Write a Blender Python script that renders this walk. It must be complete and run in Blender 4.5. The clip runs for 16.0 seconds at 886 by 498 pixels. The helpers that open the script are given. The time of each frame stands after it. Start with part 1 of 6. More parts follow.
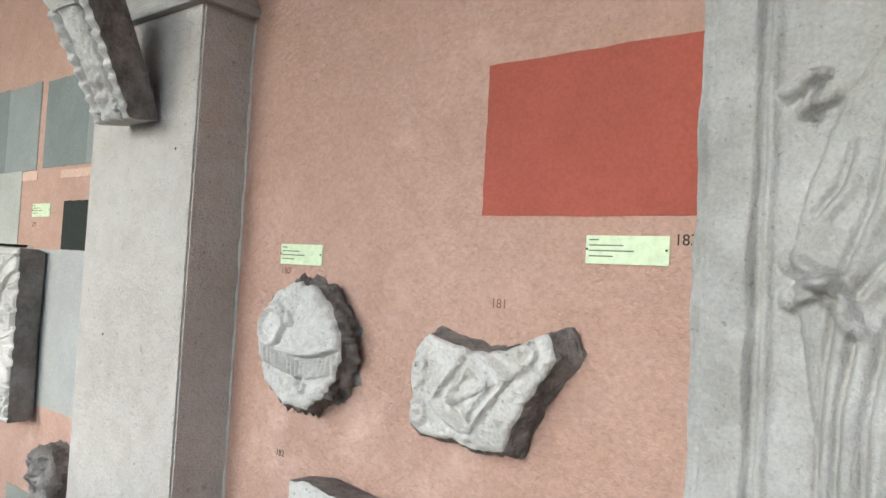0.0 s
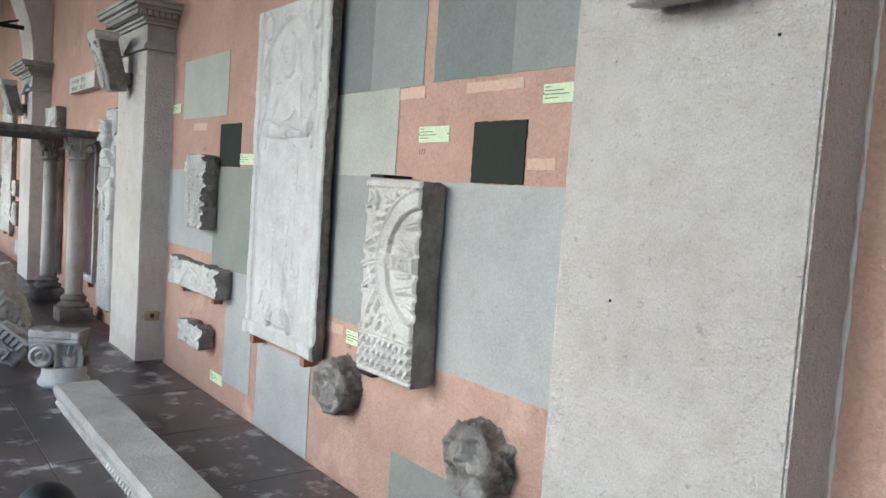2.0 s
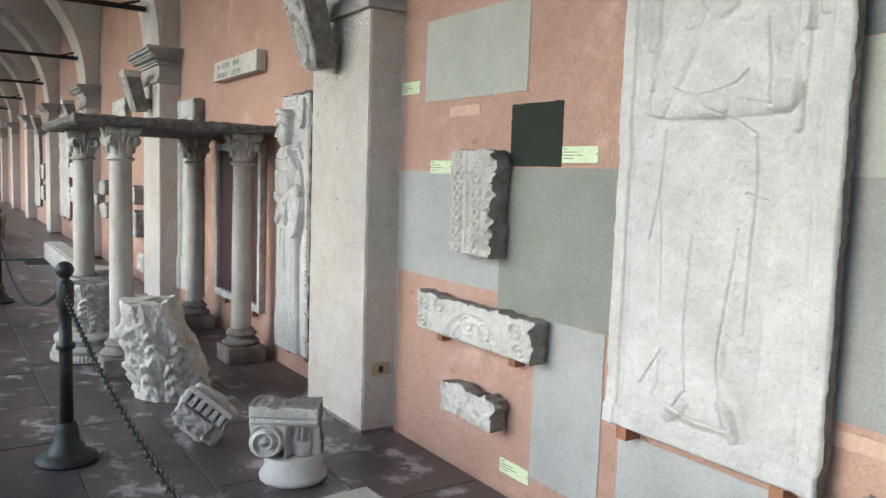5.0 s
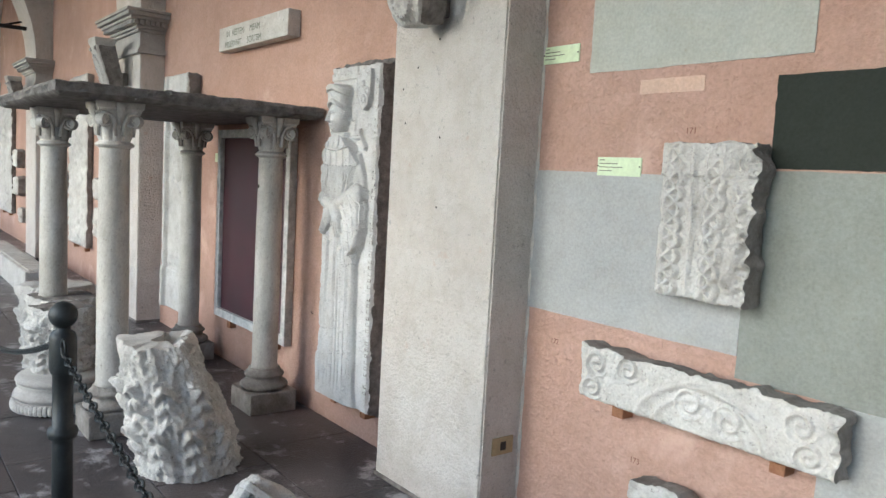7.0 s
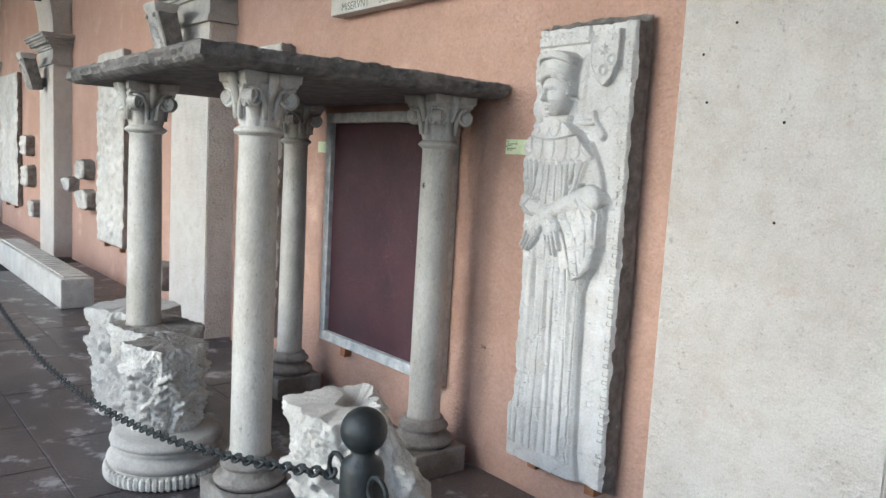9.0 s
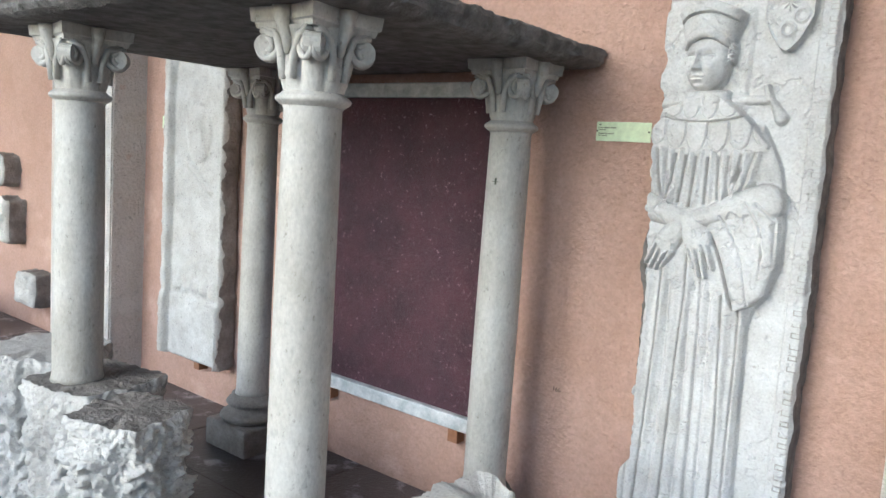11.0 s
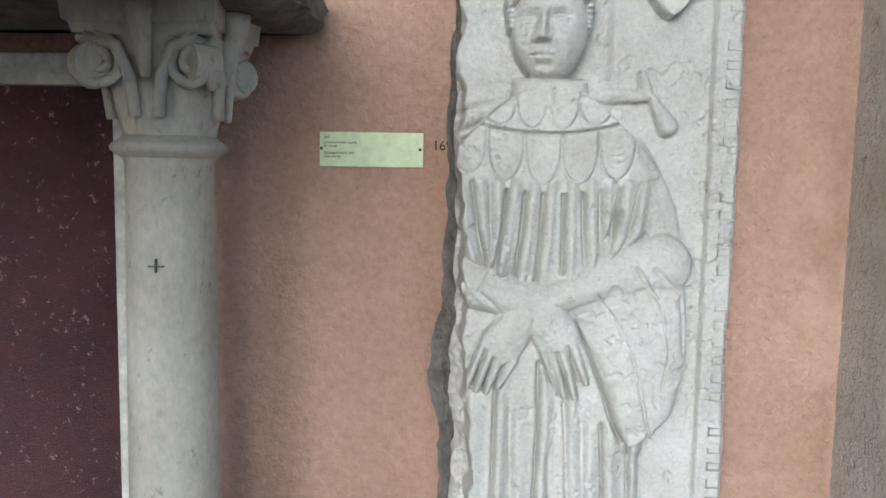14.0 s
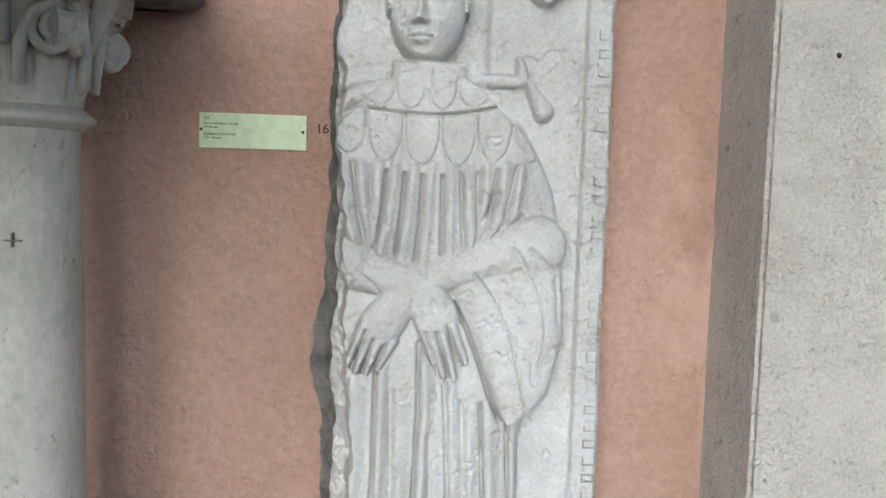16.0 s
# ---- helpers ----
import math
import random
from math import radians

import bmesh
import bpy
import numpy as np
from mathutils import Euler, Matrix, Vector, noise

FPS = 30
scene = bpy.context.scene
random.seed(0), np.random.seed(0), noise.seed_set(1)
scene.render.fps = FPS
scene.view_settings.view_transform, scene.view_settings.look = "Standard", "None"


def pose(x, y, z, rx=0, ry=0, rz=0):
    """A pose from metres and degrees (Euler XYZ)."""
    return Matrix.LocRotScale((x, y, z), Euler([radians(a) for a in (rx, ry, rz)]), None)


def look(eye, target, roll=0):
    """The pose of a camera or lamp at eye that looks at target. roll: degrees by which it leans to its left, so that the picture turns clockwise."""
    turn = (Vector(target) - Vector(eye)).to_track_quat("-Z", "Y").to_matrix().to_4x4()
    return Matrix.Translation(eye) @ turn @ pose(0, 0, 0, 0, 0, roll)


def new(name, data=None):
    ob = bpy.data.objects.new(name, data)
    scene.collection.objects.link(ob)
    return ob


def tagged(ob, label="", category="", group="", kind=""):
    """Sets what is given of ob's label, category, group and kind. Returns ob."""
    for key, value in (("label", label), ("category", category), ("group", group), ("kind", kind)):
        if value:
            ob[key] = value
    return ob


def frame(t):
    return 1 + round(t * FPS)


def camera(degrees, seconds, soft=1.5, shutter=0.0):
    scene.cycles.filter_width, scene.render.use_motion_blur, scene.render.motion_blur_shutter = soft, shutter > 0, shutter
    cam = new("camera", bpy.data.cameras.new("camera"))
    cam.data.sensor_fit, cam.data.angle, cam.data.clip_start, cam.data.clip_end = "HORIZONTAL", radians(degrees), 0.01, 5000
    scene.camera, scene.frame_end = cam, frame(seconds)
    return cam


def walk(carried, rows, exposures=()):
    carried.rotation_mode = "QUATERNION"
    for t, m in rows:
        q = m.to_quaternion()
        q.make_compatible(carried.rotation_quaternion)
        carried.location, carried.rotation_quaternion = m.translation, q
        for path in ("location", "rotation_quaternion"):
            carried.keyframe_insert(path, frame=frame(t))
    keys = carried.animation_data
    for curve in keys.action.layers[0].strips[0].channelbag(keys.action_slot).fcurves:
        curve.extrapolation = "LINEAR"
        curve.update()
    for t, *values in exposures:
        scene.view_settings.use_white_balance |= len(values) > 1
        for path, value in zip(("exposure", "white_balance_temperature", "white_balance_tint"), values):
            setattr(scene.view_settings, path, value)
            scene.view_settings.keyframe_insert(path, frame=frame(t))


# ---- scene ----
cam = camera(60.6, 16.0)
EXPOSURES = [(0.0, 1.72, 5300.0, 3.0), (1.5, 1.54, 5150.0, 3.0), (4.5, 1.62, 5400.0, 3.0), (9.0, 1.76, 5250.0, 3.0), (11.5, 1.84, 5150.0, 3.0), (13.0, 1.62, 5200.0, 3.0), (16.0, 1.50, 5200.0, 3.0)]
METRES, EYE, TILT, LEAN, TURN = 9.9, 1.5, 0.0, 0.0, 40.2
ROWS = [
    (0.0, 0.0, 0.0, 0.0, -0.12, 2.07, -3.36),
    (0.5, -0.0314, 0.0165, -0.0022, 1.87, -1.2, -3.97),
    (1.0, -0.0606, 0.037, -0.0051, 4.81, -3.3, -3.44),
    (1.5, -0.0945, 0.0586, -0.004, 10.55, -3.98, -3.84),
    (2.0, -0.134, 0.0755, -0.0029, 12.3, -4.16, -3.93),
    (2.5, -0.165, 0.1016, -0.0039, 12.38, -4.4, -3.55),
    (3.0, -0.1979, 0.1224, -0.003, 13.03, -4.75, -3.55),
    (3.5, -0.234, 0.135, -0.0004, 14.19, -5.04, -2.32),
    (4.0, -0.2625, 0.1579, -0.0011, 15.41, -5.43, -1.5),
    (4.5, -0.2907, 0.1795, -0.0018, 16.26, -5.52, -2.04),
    (5.0, -0.323, 0.1967, -0.0009, 16.27, -5.42, -1.92),
    (7.5, -0.4701, 0.3195, -0.0029, 11.08, -5.59, -2.74),
    (8.0, -0.5043, 0.3345, -0.003, 10.55, -5.9, -1.84),
    (8.5, -0.5359, 0.3603, -0.0031, 10.42, -6.29, -1.44),
    (9.0, -0.572, 0.3753, -0.0039, 10.63, -6.45, -3.17),
    (11.5, -0.6877, 0.4748, -0.009, -8.07, -7.37, -4.31),
    (12.0, -0.6907, 0.5081, -0.0087, -16.82, -8.2, -4.99),
    (12.5, -0.6947, 0.5424, -0.0073, -25.61, -8.4, -4.02),
    (13.0, -0.6871, 0.5714, -0.0062, -32.53, -8.09, -3.02),
    (13.5, -0.6847, 0.5887, -0.0015, -35.82, -7.72, -1.51),
    (14.0, -0.6828, 0.5956, 0.0009, -37.9, -5.66, -1.01),
    (14.5, -0.6797, 0.5975, 0.0047, -41.14, -2.29, -1.3),
    (15.0, -0.6788, 0.5984, 0.0071, -43.13, 0.04, -1.11),
    (15.5, -0.6781, 0.5965, 0.0067, -44.1, 1.23, -0.61),
    (16.0, -0.6784, 0.5906, -0.0056, -44.2, -4.16, -1.7),
]
walk(cam, [(t, pose(0, 0, EYE, TILT, LEAN, TURN) @ pose(METRES * x, METRES * y, METRES * z, 90 + pitch, roll, yaw)) for t, x, y, z, yaw, pitch, roll in ROWS], EXPOSURES)

# ---- light ----
world = bpy.data.worlds.new("sky")
scene.world = world
world.use_nodes = True
wn = world.node_tree.nodes
sky = wn.new("ShaderNodeTexSky")
sky.sky_type, sky.sun_disc = "NISHITA", False
sky.sun_elevation, sky.sun_rotation = radians(25), radians(190)
sky.air_density, sky.dust_density = 1.0, 2.0
wn["Background"].inputs["Strength"].default_value = 0.12
world.node_tree.links.new(sky.outputs[0], wn["Background"].inputs[0])
sun = new("sun", bpy.data.lights.new("sun", "SUN"))
sun.data.energy, sun.data.angle, sun.data.color = 0.5, radians(60), (1.0, 0.99, 0.98)
sun.matrix_world = look((-7, -38, 18.5), (0, 2, 0))


# ---- materials ----
def material(name, c1, c2, rough=0.8, scale=3.0, bump=0.3, fine=60.0, spot=None, spot_scale=8.0, spot_at=0.62, metal=0.0, grime=0.0, spec=0.3, pits=0.0, stretch=(1, 1, 1), speck=0.0, stucco=0.0, spot_soft=0.06):
    m = bpy.data.materials.new(name)
    m.use_nodes = True
    nt = m.node_tree
    N, L = nt.nodes, nt.links
    b = N["Principled BSDF"]
    b.inputs["Roughness"].default_value = rough
    b.inputs["Metallic"].default_value = metal
    b.inputs["Specular IOR Level"].default_value = spec
    co = N.new("ShaderNodeTexCoord")
    mp = N.new("ShaderNodeMapping")
    mp.inputs["Scale"].default_value = stretch
    geo = N.new("ShaderNodeNewGeometry")
    L.new(geo.outputs["Position"], mp.inputs["Vector"])

    def noise_tex(s, detail=6.0, r=0.6):
        n = N.new("ShaderNodeTexNoise")
        n.inputs["Scale"].default_value, n.inputs["Detail"].default_value, n.inputs["Roughness"].default_value = s, detail, r
        L.new(mp.outputs[0], n.inputs["Vector"])
        return n

    def ramp(src, a, z, ca, cz):
        r = N.new("ShaderNodeValToRGB")
        r.color_ramp.elements[0].position, r.color_ramp.elements[1].position = a, z
        r.color_ramp.elements[0].color, r.color_ramp.elements[1].color = (*ca, 1), (*cz, 1)
        L.new(src, r.inputs[0])
        return r

    def mix(fac, a, c, mode="MIX"):
        x = N.new("ShaderNodeMix")
        x.data_type, x.blend_type = "RGBA", mode
        if isinstance(fac, float):
            x.inputs[0].default_value = fac
        else:
            L.new(fac, x.inputs[0])
        L.new(a, x.inputs[6])
        if isinstance(c, tuple):
            x.inputs[7].default_value = (*c, 1)
        else:
            L.new(c, x.inputs[7])
        return x.outputs[2]

    big = noise_tex(scale)
    col = ramp(big.outputs[0], 0.35, 0.68, c1, c2).outputs[0]
    small = noise_tex(fine, 4.0)
    g = ramp(small.outputs[0], 0.3, 0.7, (0.76, 0.76, 0.76), (1.0, 1.0, 1.0)).outputs[0]
    col = mix(0.8, col, g, "MULTIPLY")
    if grime:
        d = noise_tex(scale * 0.45, 8.0, 0.7)
        col = mix(0.999 * grime, col, ramp(d.outputs[0], 0.38, 0.6, (0.5, 0.47, 0.43), (1, 1, 1)).outputs[0], "MULTIPLY")
    if spot:
        s = noise_tex(spot_scale, 8.0, 0.65)
        col = mix(ramp(s.outputs[0], spot_at, spot_at + spot_soft, (0, 0, 0), (1, 1, 1)).outputs[0], col, spot)
    if speck:
        k = noise_tex(55.0, 5.0, 0.75)
        v = 1.0 - speck
        col = mix(0.999, col, ramp(k.outputs[0], 0.30, 0.40, (v, v * 0.97, v * 0.93), (1, 1, 1)).outputs[0], "MULTIPLY")
        k2 = noise_tex(11.0, 7.0, 0.7)
        v = 1.0 - speck * 0.28
        col = mix(0.999, col, ramp(k2.outputs[0], 0.36, 0.56, (v, v * 0.985, v * 0.96), (1, 1, 1)).outputs[0], "MULTIPLY")
    height = small.outputs[0]
    if pits:
        v = N.new("ShaderNodeTexVoronoi")
        v.inputs["Scale"].default_value = 38
        L.new(mp.outputs[0], v.inputs["Vector"])
        pn = noise_tex(26, 3.0)
        pr = ramp(pn.outputs[0], 0.27, 0.36, (1.0 - pits, 1.0 - pits, 1.0 - pits), (1, 1, 1)).outputs[0]
        col = mix(0.6, col, pr, "MULTIPLY")
        hm = N.new("ShaderNodeMath")
        hm.operation = "ADD"
        L.new(height, hm.inputs[0])
        L.new(pr, hm.inputs[1])
        height = hm.outputs[0]
    bp = N.new("ShaderNodeBump")
    bp.inputs["Strength"].default_value, bp.inputs["Distance"].default_value = bump, 0.01
    L.new(height, bp.inputs["Height"])
    bp2 = N.new("ShaderNodeBump")
    bp2.inputs["Strength"].default_value, bp2.inputs["Distance"].default_value = bump * 0.45, 0.02
    L.new(noise_tex(scale * 4, 5.0).outputs[0], bp2.inputs["Height"])
    L.new(bp.outputs[0], bp2.inputs["Normal"])
    last = bp2
    if stucco:
        last = N.new("ShaderNodeBump")
        last.inputs["Strength"].default_value, last.inputs["Distance"].default_value = 1.0, stucco
        L.new(ramp(noise_tex(48.0, 4.0, 0.6).outputs[0], 0.30, 0.72, (0, 0, 0), (1, 1, 1)).outputs[0], last.inputs["Height"])
        L.new(bp2.outputs[0], last.inputs["Normal"])
    L.new(last.outputs[0], b.inputs["Normal"])
    L.new(col, b.inputs["Base Color"])
    return m


M_SALMON = material("salmon_plaster", (0.485, 0.308, 0.238), (0.56, 0.372, 0.298), 0.9, 1.6, 0.7, 80, grime=0.16, speck=0.16, spot=(0.60, 0.42, 0.345), spot_scale=2.2, spot_at=0.58, spot_soft=0.16, stucco=0.003)
M_PILASTER = material("cream_plaster", (0.72, 0.66, 0.595), (0.80, 0.75, 0.69), 0.9, 2.0, 1.0, 150, pits=0.45, speck=0.3, spot=(0.62, 0.47, 0.39), spot_scale=5.0, spot_at=0.64, spot_soft=0.1, stucco=0.006)
M_TRIM = material("grey_stone_trim", (0.42, 0.40, 0.37), (0.56, 0.54, 0.50), 0.85, 3.0, 0.4, 80, grime=0.5)
M_VAULT = material("vault_plaster", (0.52, 0.48, 0.43), (0.62, 0.58, 0.53), 0.95, 0.8, 0.2, 40)
M_MARBLE = material("weathered_marble", (0.58, 0.555, 0.515), (0.72, 0.70, 0.66), 0.7, 3.5, 0.55, 110, grime=0.28, spot=(0.36, 0.34, 0.31), spot_scale=18, spot_at=0.66, pits=0.3, speck=0.5)
M_TOMB = material("tomb_marble", (0.55, 0.54, 0.525), (0.67, 0.66, 0.645), 0.65, 5.0, 0.3, 130, grime=0.16, spot=(0.42, 0.40, 0.37), spot_scale=26, spot_at=0.67, speck=0.35)
M_GREYMARBLE = material("grey_worn_marble", (0.40, 0.39, 0.37), (0.52, 0.51, 0.485), 0.7, 4.0, 0.4, 120, grime=0.3, spot=(0.32, 0.30, 0.28), spot_scale=16, spot_at=0.64, speck=0.4)
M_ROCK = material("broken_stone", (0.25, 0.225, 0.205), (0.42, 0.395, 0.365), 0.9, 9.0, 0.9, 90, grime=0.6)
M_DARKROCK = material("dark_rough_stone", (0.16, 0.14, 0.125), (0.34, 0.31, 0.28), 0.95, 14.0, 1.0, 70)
M_COLUMN = material("column_marble", (0.52, 0.495, 0.445), (0.69, 0.67, 0.63), 0.5, 3.0, 0.2, 100, grime=0.3, pits=0.3, speck=0.45, spot=(0.44, 0.37, 0.28), spot_scale=4.5, spot_at=0.64, stretch=(1, 1, 0.6))
M_CANOPY_AND_SHADE = material("dark_slate_and_shade", (0.14, 0.13, 0.12), (0.29, 0.27, 0.25), 0.85, 18.0, 0.9, 120, spot=(0.42, 0.40, 0.37), spot_scale=16, spot_at=0.66)
M_PORPHYRY = material("purple_porphyry", (0.044, 0.014, 0.022), (0.082, 0.025, 0.036), 0.32, 5.0, 0.55, 240, spot=(0.26, 0.17, 0.18), spot_scale=70, spot_at=0.61, spec=0.38, speck=0.5)
M_VEIN = material("veined_marble", (0.40, 0.42, 0.42), (0.74, 0.73, 0.71), 0.5, 14.0, 0.2, 100)
M_FLOOR = material("worn_paving", (0.056, 0.051, 0.056), (0.135, 0.112, 0.110), 0.33, 1.1, 0.5, 70, speck=0.35, grime=0.35, spot=(0.38, 0.365, 0.375), spot_scale=4.6, spot_at=0.55, spot_soft=0.09, spec=0.5)
M_JOINT = material("paving_bed", (0.022, 0.02, 0.019), (0.035, 0.032, 0.03), 1.0, 5, 0.3, 80)
M_GRAVEL = material("courtyard_gravel", (0.13, 0.135, 0.115), (0.19, 0.19, 0.165), 0.95, 2, 0.4, 30)
M_IRON = material("dark_painted_iron", (0.020, 0.024, 0.025), (0.035, 0.04, 0.041), 0.5, 12, 0.15, 100, metal=0.2, spec=0.5)
M_RUST = material("black_rod", (0.012, 0.010, 0.009), (0.025, 0.02, 0.018), 0.7, 12, 0.3, 100)
M_BRACKET = material("terracotta_bracket", (0.26, 0.12, 0.06), (0.36, 0.18, 0.10), 0.8, 14, 0.4, 90)
M_LABEL = material("pale_label_card", (0.66, 0.76, 0.50), (0.70, 0.80, 0.54), 0.45, 2, 0.02, 60)
M_INK = material("dark_ink", (0.03, 0.028, 0.025), (0.05, 0.045, 0.04), 0.8, 10, 0.0, 60)
M_FADED = material("faded_ink", (0.20, 0.10, 0.07), (0.27, 0.14, 0.10), 0.9, 20, 0.0, 60)
M_PALEINK = material("grey_green_ink", (0.16, 0.17, 0.13), (0.2, 0.2, 0.16), 0.9, 20, 0.0, 60)
M_BRASS = material("old_brass", (0.42, 0.34, 0.20), (0.50, 0.42, 0.26), 0.5, 6, 0.1, 60, metal=0.3)


def paint(name, c):
    return material(name, tuple(v * 0.88 for v in c), tuple(min(1, v * 1.07) for v in c), 0.85, 2.5, 0.25, 100, speck=0.08)


P_RED = paint("red_paint", (0.37, 0.098, 0.066))
P_PALE = paint("pale_green_grey_paint", (0.47, 0.475, 0.42))
P_BLACK = paint("green_black_paint", (0.028, 0.032, 0.025))
P_BLUE = paint("light_blue_grey_paint", (0.435, 0.435, 0.422))
P_MID = paint("mid_grey_paint", (0.345, 0.347, 0.332))
P_GREEN = paint("green_grey_paint", (0.285, 0.293, 0.263))
P_DARK = paint("dark_grey_paint", (0.22, 0.24, 0.235))
P_SMEAR = paint("pale_plaster_patch", (0.66, 0.47, 0.37))
P_STEEL = paint("steel_grey_paint", (0.30, 0.32, 0.31))


# ---- mesh helpers ----
def link_mesh(name, bm, mat, smooth=False):
    me = bpy.data.meshes.new(name)
    bm.normal_update()
    bm.to_mesh(me)
    bm.free()
    me.materials.append(mat)
    if smooth:
        for p in me.polygons:
            p.use_smooth = True
    return new(name, me)


def part(name, bm, mat, parent, label="", smooth=False):
    ob = link_mesh(name, bm, mat, smooth)
    ob.parent = parent
    if label:
        ob["label"] = label
    return ob


def thing(name, label, category, group="", loc=(0, 0, 0), rz=0.0):
    ob = new(name)
    ob.empty_display_size = 0.1
    ob.matrix_basis = pose(*loc, 0, 0, rz)
    return tagged(ob, label, category, group)


def box(bm, x0, x1, y0, y1, z0, z1, bevel=0.0):
    made = bmesh.ops.create_cube(bm, size=1.0, matrix=Matrix.Translation(((x0 + x1) / 2, (y0 + y1) / 2, (z0 + z1) / 2)) @ Matrix.Diagonal((x1 - x0, y1 - y0, z1 - z0, 1)))
    if bevel:
        es = list({e for v in made["verts"] for e in v.link_edges})
        bmesh.ops.bevel(bm, geom=es, offset=bevel, segments=2, affect="EDGES", profile=0.6)
    return bm


def boxed(x0, x1, y0, y1, z0, z1, bevel=0.0):
    return box(bmesh.new(), x0, x1, y0, y1, z0, z1, bevel)


def lathe(profile, steps=40, centre=(0, 0, 0), wobble=0.0):
    bm = bmesh.new()
    rings = []
    for r, z in profile:
        rings.append([bm.verts.new((centre[0] + r * (1 + wobble * noise.noise((3 * math.cos(a), 3 * math.sin(a), z * 6))) * math.cos(a), centre[1] + r * math.sin(a), centre[2] + z)) for a in (2 * math.pi * i / steps for i in range(steps))])
    for lo, hi in zip(rings, rings[1:]):
        for i in range(steps):
            j = (i + 1) % steps
            bm.faces.new((lo[i], lo[j], hi[j], hi[i]))
    bm.faces.new(rings[-1])
    bm.faces.new(rings[0][::-1])
    return bm


def tube(points, radius, sides=8, closed=False, bm=None):
    bm = bm or bmesh.new()
    pts = [Vector(p) for p in points]
    rings = []
    n = len(pts)
    up = Vector((0.13, 0.21, 0.97))
    for i, p in enumerate(pts):
        a = pts[(i + 1) % n] if closed or i < n - 1 else p
        b = pts[i - 1] if closed or i > 0 else p
        d = (a - b).normalized()
        u = d.cross(up).normalized()
        v = d.cross(u)
        rr = radius(i / max(1, n - 1)) if callable(radius) else radius
        rings.append([bm.verts.new(p + rr * (math.cos(t) * u + math.sin(t) * v)) for t in (2 * math.pi * k / sides for k in range(sides))])
    pairs = list(zip(rings, rings[1:])) + ([(rings[-1], rings[0])] if closed else [])
    for lo, hi in pairs:
        for k in range(sides):
            bm.faces.new((lo[k], lo[(k + 1) % sides], hi[(k + 1) % sides], hi[k]))
    if not closed:
        bm.faces.new(rings[0][::-1])
        bm.faces.new(rings[-1])
    return bm


def grain(x, y, seed=0):
    """Smooth value noise on arrays, -1 to 1."""
    xi, yi = np.floor(x), np.floor(y)
    fx, fy = x - xi, y - yi
    fx, fy = fx * fx * (3 - 2 * fx), fy * fy * (3 - 2 * fy)

    def cell(a, b):
        s = np.sin(a * 127.1 + b * 311.7 + seed * 74.7) * 43758.5453
        return 2 * (s - np.floor(s)) - 1
    return (cell(xi, yi) * (1 - fx) + cell(xi + 1, yi) * fx) * (1 - fy) + (cell(xi, yi + 1) * (1 - fx) + cell(xi + 1, yi + 1) * fx) * fy


def fractal(x, y, seed=0, octaves=4):
    return sum(grain(x * 2 ** k, y * 2 ** k, seed + k) / 2 ** k for k in range(octaves))


def step(a, b, x):
    t = np.clip((x - a) / (b - a), 0, 1)
    return t * t * (3 - 2 * t)


def groove(d, w):
    return np.exp(-(d / w) ** 2)


def limb(x, z, a, b, r0, r1):
    """How far inside a tapered limb from a to b each place lies: 1 on its axis, 0 at its rim and beyond."""
    dx, dz = b[0] - a[0], b[1] - a[1]
    t = np.clip(((x - a[0]) * dx + (z - a[1]) * dz) / (dx * dx + dz * dz), 0, 1)
    d = np.hypot(x - a[0] - t * dx, z - a[1] - t * dz)
    return np.sqrt(np.clip(1 - (d / (r0 + (r1 - r0) * t)) ** 2, 0, 1))


def crease(x, z, pts, w):
    """A cut along a line of places: 1 on it, 0 away from it."""
    best = 1e3 + 0 * x
    for a, b in zip(pts, pts[1:]):
        dx, dz = b[0] - a[0], b[1] - a[1]
        t = np.clip(((x - a[0]) * dx + (z - a[1]) * dz) / (dx * dx + dz * dz), 0, 1)
        best = np.minimum(best, np.hypot(x - a[0] - t * dx, z - a[1] - t * dz))
    return groove(best, w)


def petal(x, z, cx, top, bottom, half):
    """Distance inside a leaf hanging from top to a pointed bottom, about 1 in its middle and 0 on its rim."""
    t = np.clip((top - z) / (top - bottom), 0, 1)
    wide = half * np.sqrt(np.clip(1 - t ** 3, 0, 1))
    return np.where((z < top) & (z > bottom), (wide - np.abs(x - cx)) / half, -1)


def oval(x, z, cx, cz, rx, rz):
    return np.sqrt(np.clip(1 - ((x - cx) / rx) ** 2 - ((z - cz) / rz) ** 2, 0, 1))


def spiral(x, z, cx, cz, r, turns=2.0, width=0.18):
    """Ridges of a scroll of radius r."""
    d, a = np.hypot(x - cx, z - cz), np.arctan2(z - cz, x - cx) / (2 * math.pi)
    ph = d / r * turns - a
    return np.exp(-((ph - np.round(ph)) / width) ** 2) * (d < r)


